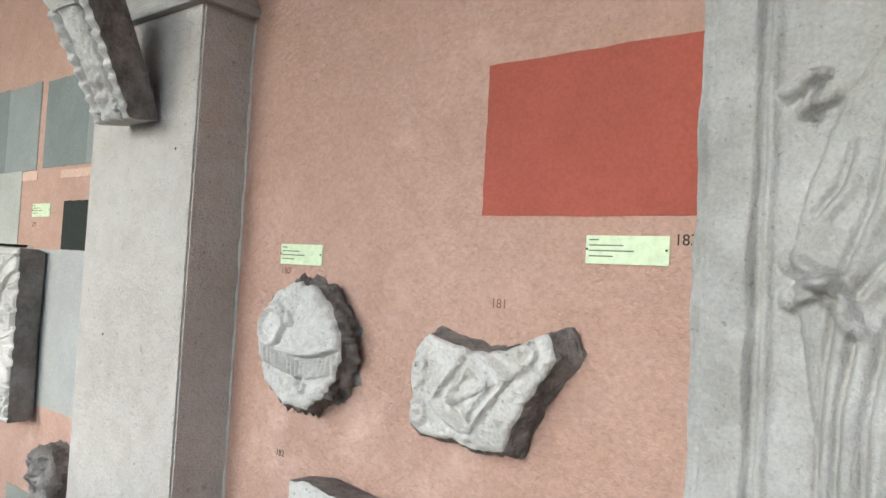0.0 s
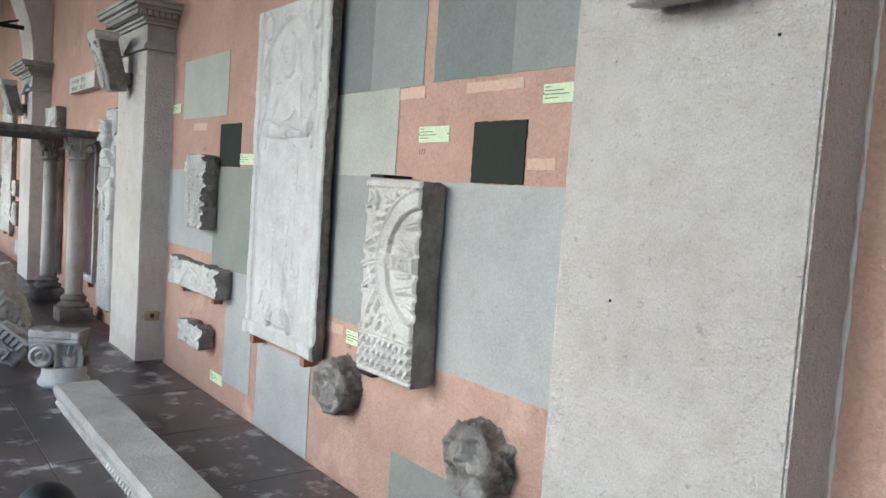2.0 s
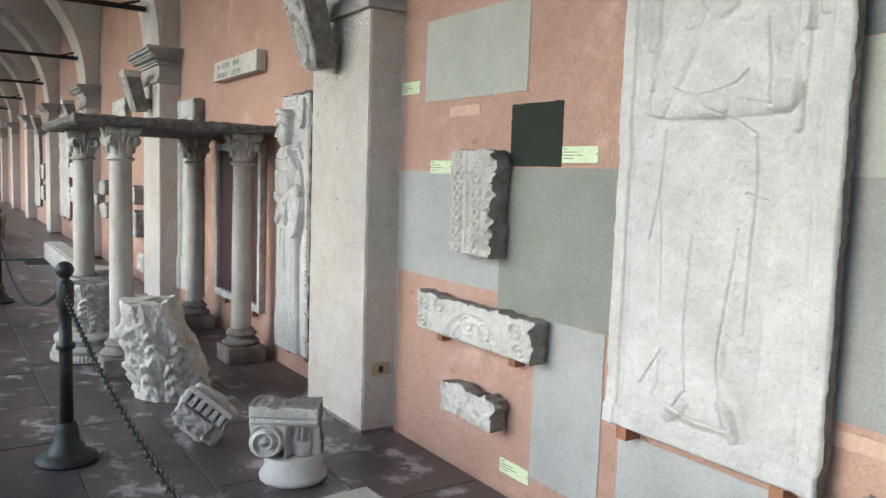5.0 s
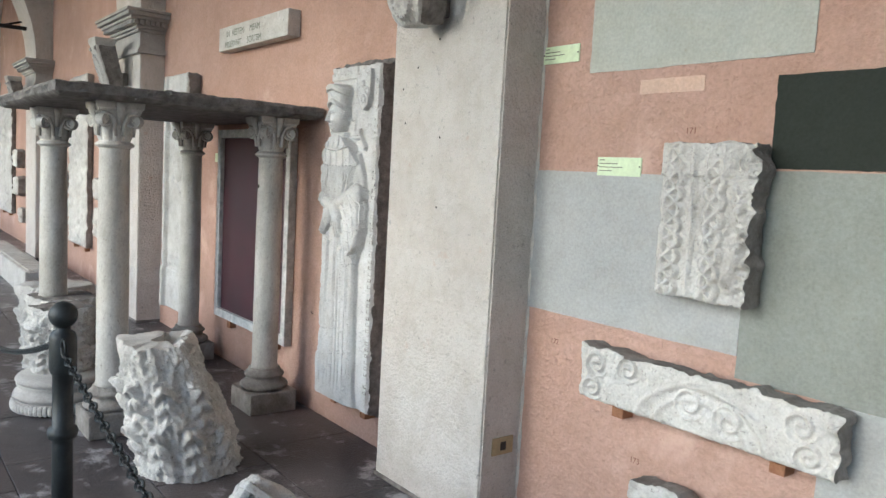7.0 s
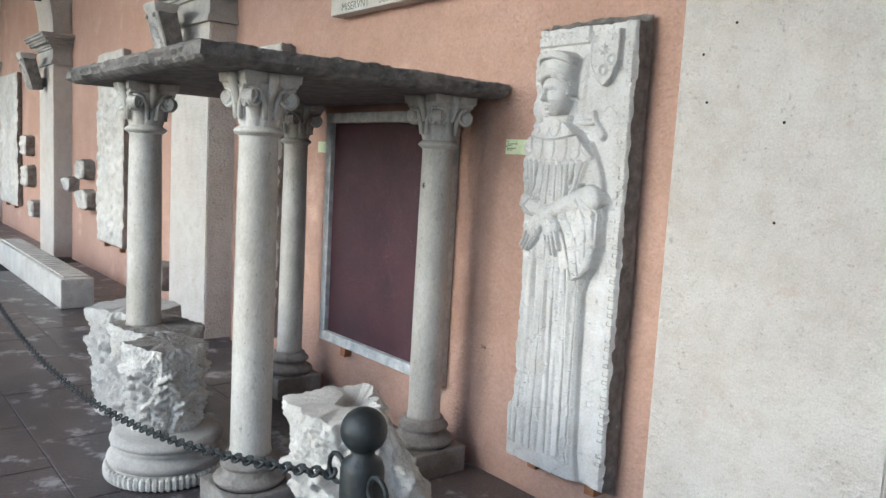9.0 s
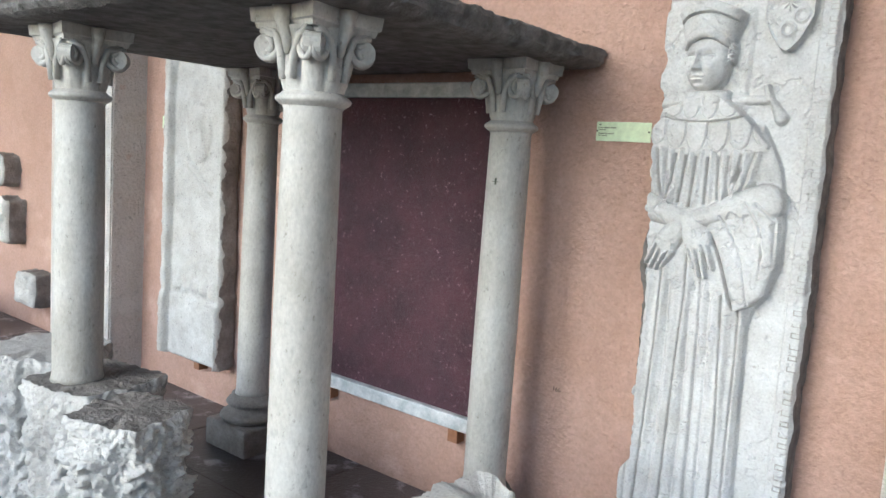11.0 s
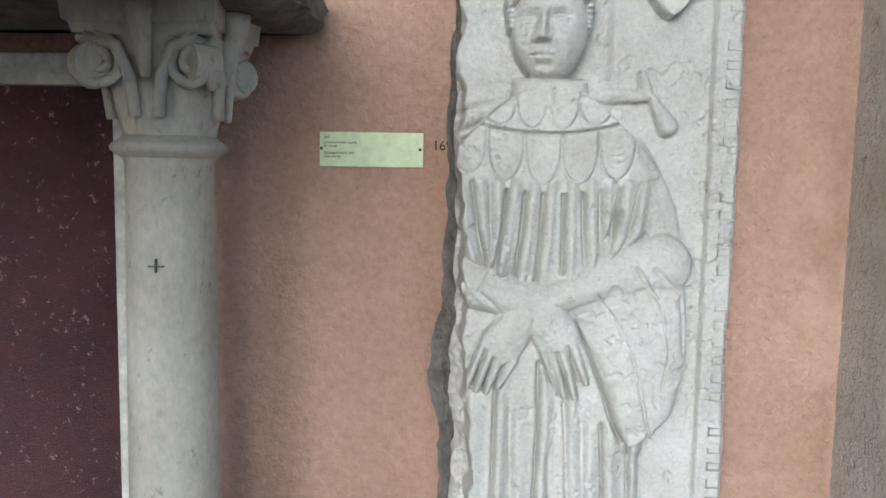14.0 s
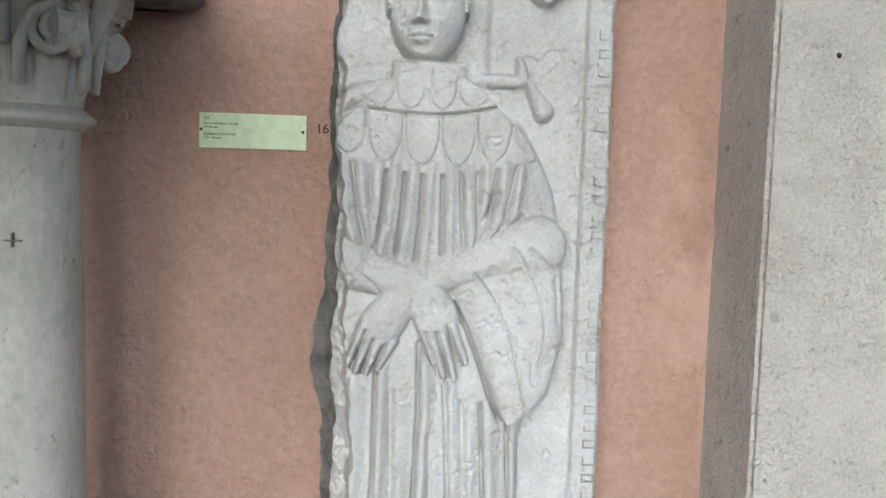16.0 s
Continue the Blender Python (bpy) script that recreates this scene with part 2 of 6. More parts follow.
def grid_mesh(P, mat, name, cap=None, rough_mat=None, rim=1):
    """A closed sheet from an array of places (rows, columns, 3); its rim is led back to the plane y = cap."""
    R, C = P.shape[:2]
    verts = P.reshape(-1, 3).tolist()
    idx = np.arange(R * C).reshape(R, C)
    q = np.stack((idx[:-1, :-1], idx[:-1, 1:], idx[1:, 1:], idx[1:, :-1]), -1).reshape(-1, 4).tolist()
    n_front = len(q)
    if cap is not None:
        edge = idx[0, :].tolist() + idx[1:, -1].tolist() + idx[-1, -2::-1].tolist() + idx[-2:0:-1, 0].tolist()
        mid = P.reshape(-1, 3).mean(0)
        loops = [edge]
        for k in (1, 2, 3):
            ring = []
            for e in edge:
                p = P.reshape(-1, 3)[e]
                f = k / 3
                w = 0.006 * rim * (noise.noise((p[0] * 25, p[2] * 25, f * 3)) - 0.2) if k < 3 else -0.01 * rim
                d = p - mid
                d = d / (abs(d[0]) + abs(d[2]) + 1e-6)
                ring.append(len(verts))
                verts.append((p[0] + w * d[0] * 2 * (0.1 if rim < 0 and d[0] > 0 else 1), p[1] + (cap - p[1]) * f, p[2] + w * d[2] * 2))
            loops.append(ring)
        for a, b in zip(loops, loops[1:]):
            for i in range(len(a)):
                j = (i + 1) % len(a)
                q.append((a[j], a[i], b[i], b[j]))
        q.append(tuple(loops[-1]))
    me = bpy.data.meshes.new(name)
    me.from_pydata(verts, [], q)
    me.materials.append(mat)
    me.materials.append(rough_mat or mat)
    smooth = np.zeros(len(q), bool)
    smooth[:n_front] = True
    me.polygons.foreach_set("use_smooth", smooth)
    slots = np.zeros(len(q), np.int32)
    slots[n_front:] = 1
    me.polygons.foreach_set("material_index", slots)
    me.update()
    return new(name, me)


def relief(name, x0, x1, z0, z1, front, back, field, mat, side, res=0.005, ragged=(0.004, 0.004, 0.004, 0.004), seed=1, rim=1):
    """A carved slab on the wall. field(x, z) gives the height of the carving from its lower left corner; ragged: how broken its left, right, lower and upper edges are."""
    w, h = x1 - x0, z1 - z0
    u, v = np.meshgrid(np.linspace(0, 1, max(8, int(w / res))), np.linspace(0, 1, max(8, int(h / res))))
    X, Z = u * w, v * h
    X = X + (1 - u) ** 6 * ragged[0] * (0.6 + 0.5 * fractal(Z * 16, Z * 0 + seed, seed)) - u ** 6 * ragged[1] * (0.6 + 0.5 * fractal(Z * 16, Z * 0 + 7, seed + 3))
    Z = Z + (1 - v) ** 6 * ragged[2] * (0.6 + 0.5 * fractal(u * w * 16, u * 0 + 2, seed + 5)) - v ** 6 * ragged[3] * (0.6 + 0.5 * fractal(u * w * 16, u * 0 + 4, seed + 8))
    H = field(X, Z) + 0.0012 * fractal(X * 60, Z * 60, seed)
    edge = np.minimum(np.minimum(X, w - X), np.minimum(Z, h - Z))
    H = np.where(H > 0, H * (0.25 + 0.75 * step(0.0, 0.014, edge)), H) - 0.006 * (1 - step(0, 0.012, edge))
    return grid_mesh(np.stack((x0 + X, front - H, z0 + Z), -1), mat, name, back, side, rim)


def lump(name, outline, front, back, field, mat, side, centre, res=(26, 96), seed=1, crag=0.05, flare=0.04):
    """A broken fragment on the wall: outline(angle) is its radius, field(x, z) its carving round the centre."""
    s, a = np.meshgrid(np.linspace(0.0, 1, res[0]), np.linspace(0, 2 * math.pi, res[1], endpoint=True))
    r = outline(a) * s
    X, Z = r * np.cos(a), r * np.sin(a)
    H = field(X, Z) * (1 - s ** 14) - 0.014 * s ** 22 + 0.002 * fractal(X * 40, Z * 40, seed)
    Y = front - H
    rows = [np.stack((centre[0] + X, Y, centre[1] + Z), -1)]
    R = outline(a[:, -1:])
    for f in np.linspace(0.15, 1, 6):
        rr = R * (1 + crag * fractal(np.cos(a[:, -1:]) * 7 + 9, np.sin(a[:, -1:]) * 5 + f * 6, seed + 2) + flare * f)
        y = Y[:, -1:] + (back - Y[:, -1:]) * f
        rows.append(np.stack((centre[0] + rr * np.cos(a[:, -1:]), y, centre[1] + rr * np.sin(a[:, -1:])), -1))
    P = np.concatenate(rows, 1)
    P[-1] = P[0]
    ob = grid_mesh(P, mat, name)
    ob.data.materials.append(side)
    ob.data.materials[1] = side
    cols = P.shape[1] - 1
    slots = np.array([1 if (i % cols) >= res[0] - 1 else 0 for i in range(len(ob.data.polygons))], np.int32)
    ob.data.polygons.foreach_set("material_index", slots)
    return ob


def boulder(name, x, y, z, sx, sy, sz, mat, seed=0, rough=0.25, cuts=5):
    bm = bmesh.new()
    bmesh.ops.create_icosphere(bm, subdivisions=cuts, radius=1.0)
    for v in bm.verts:
        p = v.co.copy()
        k = max(abs(p.x), abs(p.y), abs(p.z))
        p = p.lerp(p / k, 0.55)
        n = noise.fractal(p * 1.4 + Vector((seed * 7.3, seed, 0)), 0.7, 2.1, 6)
        p *= 1 + rough * n
        v.co = (x + p.x * sx, y + p.y * sy, max(0.0, z + p.z * sz) if z < 0.6 else z + p.z * sz)
    return link_mesh(name, bm, mat, True)


def writing(text, x, y, z, size, mat, parent=None, name="number", turn=0.0):
    cu = bpy.data.curves.new(name, "FONT")
    cu.body, cu.size, cu.extrude = text, size, 0.0004
    cu.materials.append(mat)
    tmp = new(name + "_curve", cu)
    me = bpy.data.meshes.new_from_object(tmp.evaluated_get(bpy.context.evaluated_depsgraph_get()))
    bpy.data.objects.remove(tmp)
    ob = new(name, me)
    if parent:
        ob.parent = parent
    ob.matrix_basis = pose(x, y, z, 90, 0, turn)
    return ob


# ---- large structure ----
WALL, PIL, BAY = 1.63, 1.42, 5.13          # wall face, pilaster face, bay length
SOUTH = -3.2                               # inner face of the open arcade
BAYS = range(-1, 7)
X_END, X_START = -38.2, 5.6


PILASTERS = (2.785, -2.345, -7.475, -12.255, -17.10, -21.95, -26.80, -31.65, -36.5)


def pil_x(i):
    """Right edge of pilaster i."""
    return PILASTERS[i + 1]


def structure(ob, label, category):
    return tagged(ob, label, category, kind="structure")


structure(link_mesh("wall_north", boxed(X_END, X_START, WALL, WALL + 0.4, -0.1, 5.7), M_SALMON), "long salmon pink plastered cloister wall", "wall")
structure(link_mesh("wall_west", boxed(X_END - 0.4, X_END, -4.0, 2.0, -0.1, 5.7), M_SALMON), "salmon plastered wall closing the far end of the walk", "wall")
structure(link_mesh("wall_east", boxed(X_START, X_START + 0.4, -4.0, 2.0, -0.1, 5.7), M_SALMON), "salmon plastered wall closing the walk behind", "wall")


def arcade():
    """Open side: piers carrying round arches."""
    bm = bmesh.new()
    y0, y1 = SOUTH - 0.5, SOUTH
    for i in BAYS:
        r = pil_x(i)
        box(bm, r - 0.77, r, y0, y1, 0, 2.76)
    n = 24
    for i in BAYS:
        half = (pil_x(i) - 0.77 - pil_x(i + 1)) / 2
        cx = pil_x(i + 1) + half
        prev = None
        for k in range(n + 1):
            a = math.pi * k / n
            x, z = cx - half * math.cos(a), 2.76 + 2.0 * math.sin(a)
            row = [bm.verts.new((x, y0, z)), bm.verts.new((x, y1, z)), bm.verts.new((x, y1, 5.7)), bm.verts.new((x, y0, 5.7))]
            if prev:
                for j in range(4):
                    bm.faces.new((prev[j], row[j], row[(j + 1) % 4], prev[(j + 1) % 4]))
            prev = row
        box(bm, cx + half, cx + half + 0.77, y0, y1, 2.76, 5.7)
    # Unseen low parapet, added to hold sky light off the floor.
    box(bm, X_END, X_START, y0 + 0.05, y1 - 0.05, -0.05, 0.75)
    return bm


structure(link_mesh("wall_south", arcade(), M_PILASTER), "pale plastered arcade open to the courtyard, with an added light-blocking parapet", "wall")


def vault():
    """Groin vaults over all bays, one mesh."""
    verts, faces = [], []
    nx, ny = 28, 28
    half_y = (WALL - SOUTH) / 2
    spans = [(pil_x(i + 1), pil_x(i) - 0.77) for i in BAYS] + [(pil_x(-1), X_START), (X_END, pil_x(7) - 0.77)]
    for xa, xb in spans:
        cx, half_x = (xa + xb) / 2, (xb - xa) / 2 + 0.12
        base = len(verts)
        for a in range(nx + 1):
            for b in range(ny + 1):
                x = -half_x + 2 * half_x * a / nx
                y = -half_y + 2 * half_y * b / ny
                z = 2.76 + 2.25 * max(math.sqrt(max(0, 1 - (x / half_x) ** 2)), math.sqrt(max(0, 1 - (y / half_y) ** 2)))
                verts.append((cx + x, (WALL + SOUTH) / 2 + y, z))
        for a in range(nx):
            for b in range(ny):
                p = base + a * (ny + 1) + b
                faces.append((p, p + 1, p + ny + 2, p + ny + 1))
    me = bpy.data.meshes.new("ceiling")
    me.from_pydata(verts, [], faces)
    me.materials.append(M_VAULT)
    for p in me.polygons:
        p.use_smooth = True
    return new("ceiling", me)


structure(vault(), "pale plastered groin vaults", "ceiling")
structure(link_mesh("roof", boxed(X_END - 0.4, X_START + 0.4, SOUTH - 0.5, 2.03, 5.7, 5.9), M_VAULT), "flat roof slab over the vaults", "roof")
structure(link_mesh("ground", boxed(-1500, 1500, -1500, 1500, -0.6, -0.05), M_GRAVEL), "gravelled courtyard ground reaching the horizon", "ground")


def cross_arch(i):
    """Round arch across the walk from pilaster to pier."""
    bm = bmesh.new()
    x1 = pil_x(i)
    x0 = x1 - 0.77
    n = 40
    mid, half = (PIL + SOUTH) / 2, (PIL - SOUTH) / 2
    ring = [(WALL, 2.76), (WALL, 5.65), (SOUTH, 5.65), (SOUTH, 2.76)]
    arc = [(mid + half * math.cos(math.pi * k / n), 2.76 + half * 0.96 * math.sin(math.pi * k / n)) for k in range(n + 1)]
    prev = None
    for y, z in arc:
        oy = WALL if y > PIL - 0.02 else y
        row = [bm.verts.new((x0, y, z)), bm.verts.new((x1, y, z)), bm.verts.new((x1, y, 5.65)), bm.verts.new((x0, y, 5.65))]
        if prev:
            for j in range(4):
                bm.faces.new((prev[j], prev[(j + 1) % 4], row[(j + 1) % 4], row[j]))
        prev = row
    box(bm, x0, x1, PIL, WALL, 2.76, 5.65)
    for side in (x1, x0 - 0.012):
        for y0, y1, z0, z1 in ((1.44, 1.60, 2.86, 2.875), (1.44, 1.60, 3.105, 3.12), (1.44, 1.455, 2.875, 3.105), (1.585, 1.60, 2.875, 3.105)):
            box(bm, side, side + 0.012, y0, y1, z0, z1)
    return bm


def pilaster(i):
    x1 = pil_x(i)
    x0 = x1 - 0.77
    ob = structure(new(f"pilaster_{i + 2}"), "cream plastered pilaster with a moulded grey stone capital", "pilaster")
    bm = bmesh.new()
    n = 46
    box(bm, x0, x1, PIL, WALL, 0, 2.40)
    bmesh.ops.bevel(bm, geom=[e for e in bm.edges if abs(e.verts[0].co.z - e.verts[1].co.z) > 1 and e.verts[0].co.y < PIL + 0.01], offset=0.008, segments=2, affect="EDGES")
    part("shaft", bm, M_PILASTER, ob)
    bm = bmesh.new()
    for z0, z1, d in ((2.40, 2.435, 0.035), (2.435, 2.455, 0.022), (2.455, 2.585, 0.008), (2.585, 2.61, 0.03), (2.61, 2.635, 0.05), (2.675, 2.70, 0.115), (2.70, 2.735, 0.145), (2.735, 2.76, 0.16)):
        box(bm, x0 - d, x1 + d, PIL - d, WALL - 0.001, z0, z1, 0.006)
    box(bm, x0 - 0.07, x1 + 0.07, PIL - 0.07, WALL - 0.001, 2.635, 2.675)
    part("capital", bm, M_TRIM, ob, "moulded grey stone capital")
    bm = bmesh.new()
    k = 0
    for a in np.arange(x0 - 0.09, x1 + 0.08, 0.045):
        box(bm, a, a + 0.028, PIL - 0.10, PIL - 0.06, 2.638, 2.674)
    for a in np.arange(PIL - 0.08, WALL - 0.03, 0.045):
        for s in (x0 - 0.10, x1 + 0.06):
            box(bm, s, s + 0.04, a, a + 0.028, 2.638, 2.674)
    part("dentils", bm, M_TRIM, ob)
    part("cross_arch", cross_arch(i), M_PILASTER, ob, "pale plastered arch springing across the walk")
    part("skirting", boxed(x0 - 0.004, x1 + 0.004, PIL - 0.004, WALL - 0.002, 0.0, 0.02), M_DARKROCK, ob)
    return ob


for i in range(-1, 8):
    pilaster(i)


def tie_rod(i):
    x = pil_x(i) - 0.36
    ob = thing("tie_rod", "black iron tie rod spanning the walk under an arch", "tie rod", "tie rods")
    part("rod", boxed(x - 0.03, x + 0.03, SOUTH - 0.01, PIL - 0.06, 3.18, 3.23, 0.006), M_RUST, ob)
    part("hook", tube([(x, PIL - 0.32, 3.22), (x, PIL - 0.18, 3.27), (x, PIL - 0.12, 3.29)], 0.014), M_RUST, ob)


for i in range(2, 7):
    tie_rod(i)


def panel(name, label, x0, x1, z0, z1, mat, proud=0.004, seed=0):
    """A patch of paint tried out on the wall, with slightly uneven edges."""
    bm = bmesh.new()
    n = 24
    rim = []
    for ax, az, bx, bz in ((x0, z0, x1, z0), (x1, z0, x1, z1), (x1, z1, x0, z1), (x0, z1, x0, z0)):
        for k in range(n):
            f = k / n
            w = 0.0035 * noise.noise((ax * 3 + f * 9, az * 3 + bz, seed))
            rim.append((ax + (bx - ax) * f + (w if ax == bx else 0), az + (bz - az) * f + (w if az == bz else 0)))
    fr = [bm.verts.new((x, WALL - proud, z)) for x, z in rim]
    bk = [bm.verts.new((x, WALL + 0.001, z)) for x, z in rim]
    bm.faces.new(fr)
    for k in range(len(fr)):
        j = (k + 1) % len(fr)
        bm.faces.new((fr[k], bk[k], bk[j], fr[j]))
    return structure(link_mesh(name, bm, mat), label, "paint patch")


panel("paint_patch", "brick red square of trial paint on plaster", -1.245, -0.50, 1.668, 2.08, P_RED, 0.003)
panel("paint_patch", "pale green grey square of trial paint", -7.22, -6.365, 1.89, 2.31, P_PALE)
panel("paint_patch", "green black square of trial paint", -6.467, -6.122, 1.551, 1.832, P_BLACK)
panel("paint_patch", "light blue grey square of trial paint", -7.473, -6.52, 0.955, 1.52, P_BLUE)
panel("paint_patch", "green grey square of trial paint", -6.52, -5.6, 0.885, 1.545, P_GREEN)
panel("paint_patch", "light blue grey strip of trial paint", -6.235, -5.815, 0.15, 0.883, P_BLUE)
panel("paint_patch", "light blue grey panel of trial paint down to the floor", -5.715, -5.04, 0.004, 0.52, P_BLUE)
panel("paint_patch", "pale green grey square of trial paint", -5.2, -4.352, 1.531, 1.93, P_PALE)
panel("paint_patch", "dark grey square of trial paint", -5.2, -4.6, 1.932, 2.40, P_DARK)
panel("paint_patch", "steel grey square of trial paint", -4.6, -4.18, 1.93, 2.395, P_STEEL)
panel("paint_patch", "dark grey square of trial paint", -4.103, -3.62, 1.936, 2.385, P_DARK)
panel("paint_patch", "steel grey square of trial paint", -3.62, -3.117, 1.935, 2.375, P_STEEL)
panel("paint_patch", "mid grey square of trial paint", -5.2, -4.15, 0.81, 1.53, P_MID)
panel("paint_patch", "light blue grey panel of trial paint", -4.15, -3.117, 0.745, 1.52, P_BLUE)
panel("paint_patch", "green black square of trial paint", -3.812, -3.515, 1.523, 1.76, P_BLACK, 0.007)
panel("paint_patch", "green grey panel of trial paint near the floor", -4.24, -3.3, 0.004, 0.305, P_GREEN)
panel("paint_patch", "pale edged panel of trial paint near the floor", -3.79, -3.75, 0.004, 0.245, P_PALE, 0.007)
for a, b, c, d in ((-3.88, -3.55, 1.875, 1.915), (-4.35, -4.16, 1.875, 1.925), (-4.48 - 0.42, -4.72, 0.735, 0.785), (-3.50, -3.36, 1.58, 1.62), (-6.98, -6.72, 1.80, 1.85), (-4.98, -4.86, 0.44, 0.49)):
    panel("plaster_patch", "small pale patch of torn plaster", a, b, c, d, P_SMEAR, 0.004, a)

# pale seam between pilaster and wall
for i in (0, 1):
    bm = bmesh.new()
    pts = [(pil_x(i) + 0.008 + 0.004 * noise.noise((z * 9, i, 0)), WALL - 0.001, z) for z in np.arange(0.02, 2.4, 0.02)]
    structure(link_mesh("seam", tube(pts, lambda f: 0.006 + 0.003 * math.sin(f * 90), 6, bm=bm), M_VAULT), "ragged pale plaster seam", "trim")


# ---- labels and numbers ----
def label_card(x0, z1, w=0.212, h=0.068, rows=4, text=None, far=False):
    ob = thing("label_card", "pale yellow green museum label screwed to the wall", "label", "museum labels", (x0, WALL, z1 - h))
    part("card", boxed(0, w, -0.005, 0.0, 0, h, 0.001), M_LABEL, ob)
    if far:
        return ob
    for sx in (0.004, w - 0.006):
        part("screw", boxed(sx - 0.0025, sx + 0.0025, -0.0075, -0.004, h * 0.48, h * 0.48 + 0.005), M_INK, ob)
    if text:
        for s, z, size in text:
            writing(s, 0.008, -0.0055, z, size, M_INK, ob, "text_line")
    else:
        for k in range(rows):
            z = h - 0.012 - k * (h - 0.016) / rows
            part("text_line", boxed(0.009, 0.009 + w * (0.12 if k == 0 else 0.3 + 0.25 * ((k * 37) % 3) / 2), -0.0058, -0.0045, z, z + 0.0032), M_PALEINK, ob)
    return ob


label_card(-9.271, 1.587, 0.203, 0.067, text=(("169", 0.054, 0.0075), ("Lastra tombale mutila", 0.0445, 0.0075), ("XV secolo", 0.0375, 0.0065), ("Damaged tomb slab", 0.0245, 0.0075), ("15th century", 0.0175, 0.0065)))
label_card(-2.097, 1.579)
label_card(-0.921, 1.62)
label_card(-4.184, 1.752)
label_card(-4.69, 0.776, 0.2)
label_card(-6.117, 1.636)
label_card(-7.148, 1.577, 0.2)
label_card(-7.47, 2.01, 0.19)
label_card(-6.452, 0.172)
label_card(-3.445, 1.88)
label_card(-12.07, 1.56, far=True)
label_card(-10.98, 1.555, 0.12, far=True)
for s, x, z, size, m in (("180", -2.095, 1.478, 0.034, M_FADED), ("181", -1.20, 1.425, 0.036, M_FADED), ("183", -0.70, 1.60, 0.036, M_INK), ("182", -2.06, 0.87, 0.03, M_INK), ("177", -4.185, 1.632, 0.034, M_FADED),
                         ("169", -9.05, 1.555, 0.026, M_INK), ("166", -9.36, 0.588, 0.024, M_INK), ("171", -6.78, 1.66, 0.03, M_FADED), ("172", -7.33, 0.83, 0.03, M_FADED), ("176", -4.69, 0.685, 0.03, M_FADED), ("173", -6.9, 0.48, 0.03, M_FADED)):
    tagged(writing(s, x, WALL - 0.0008, z, size, m), "small painted inventory number on the plaster", "number", "inventory numbers")


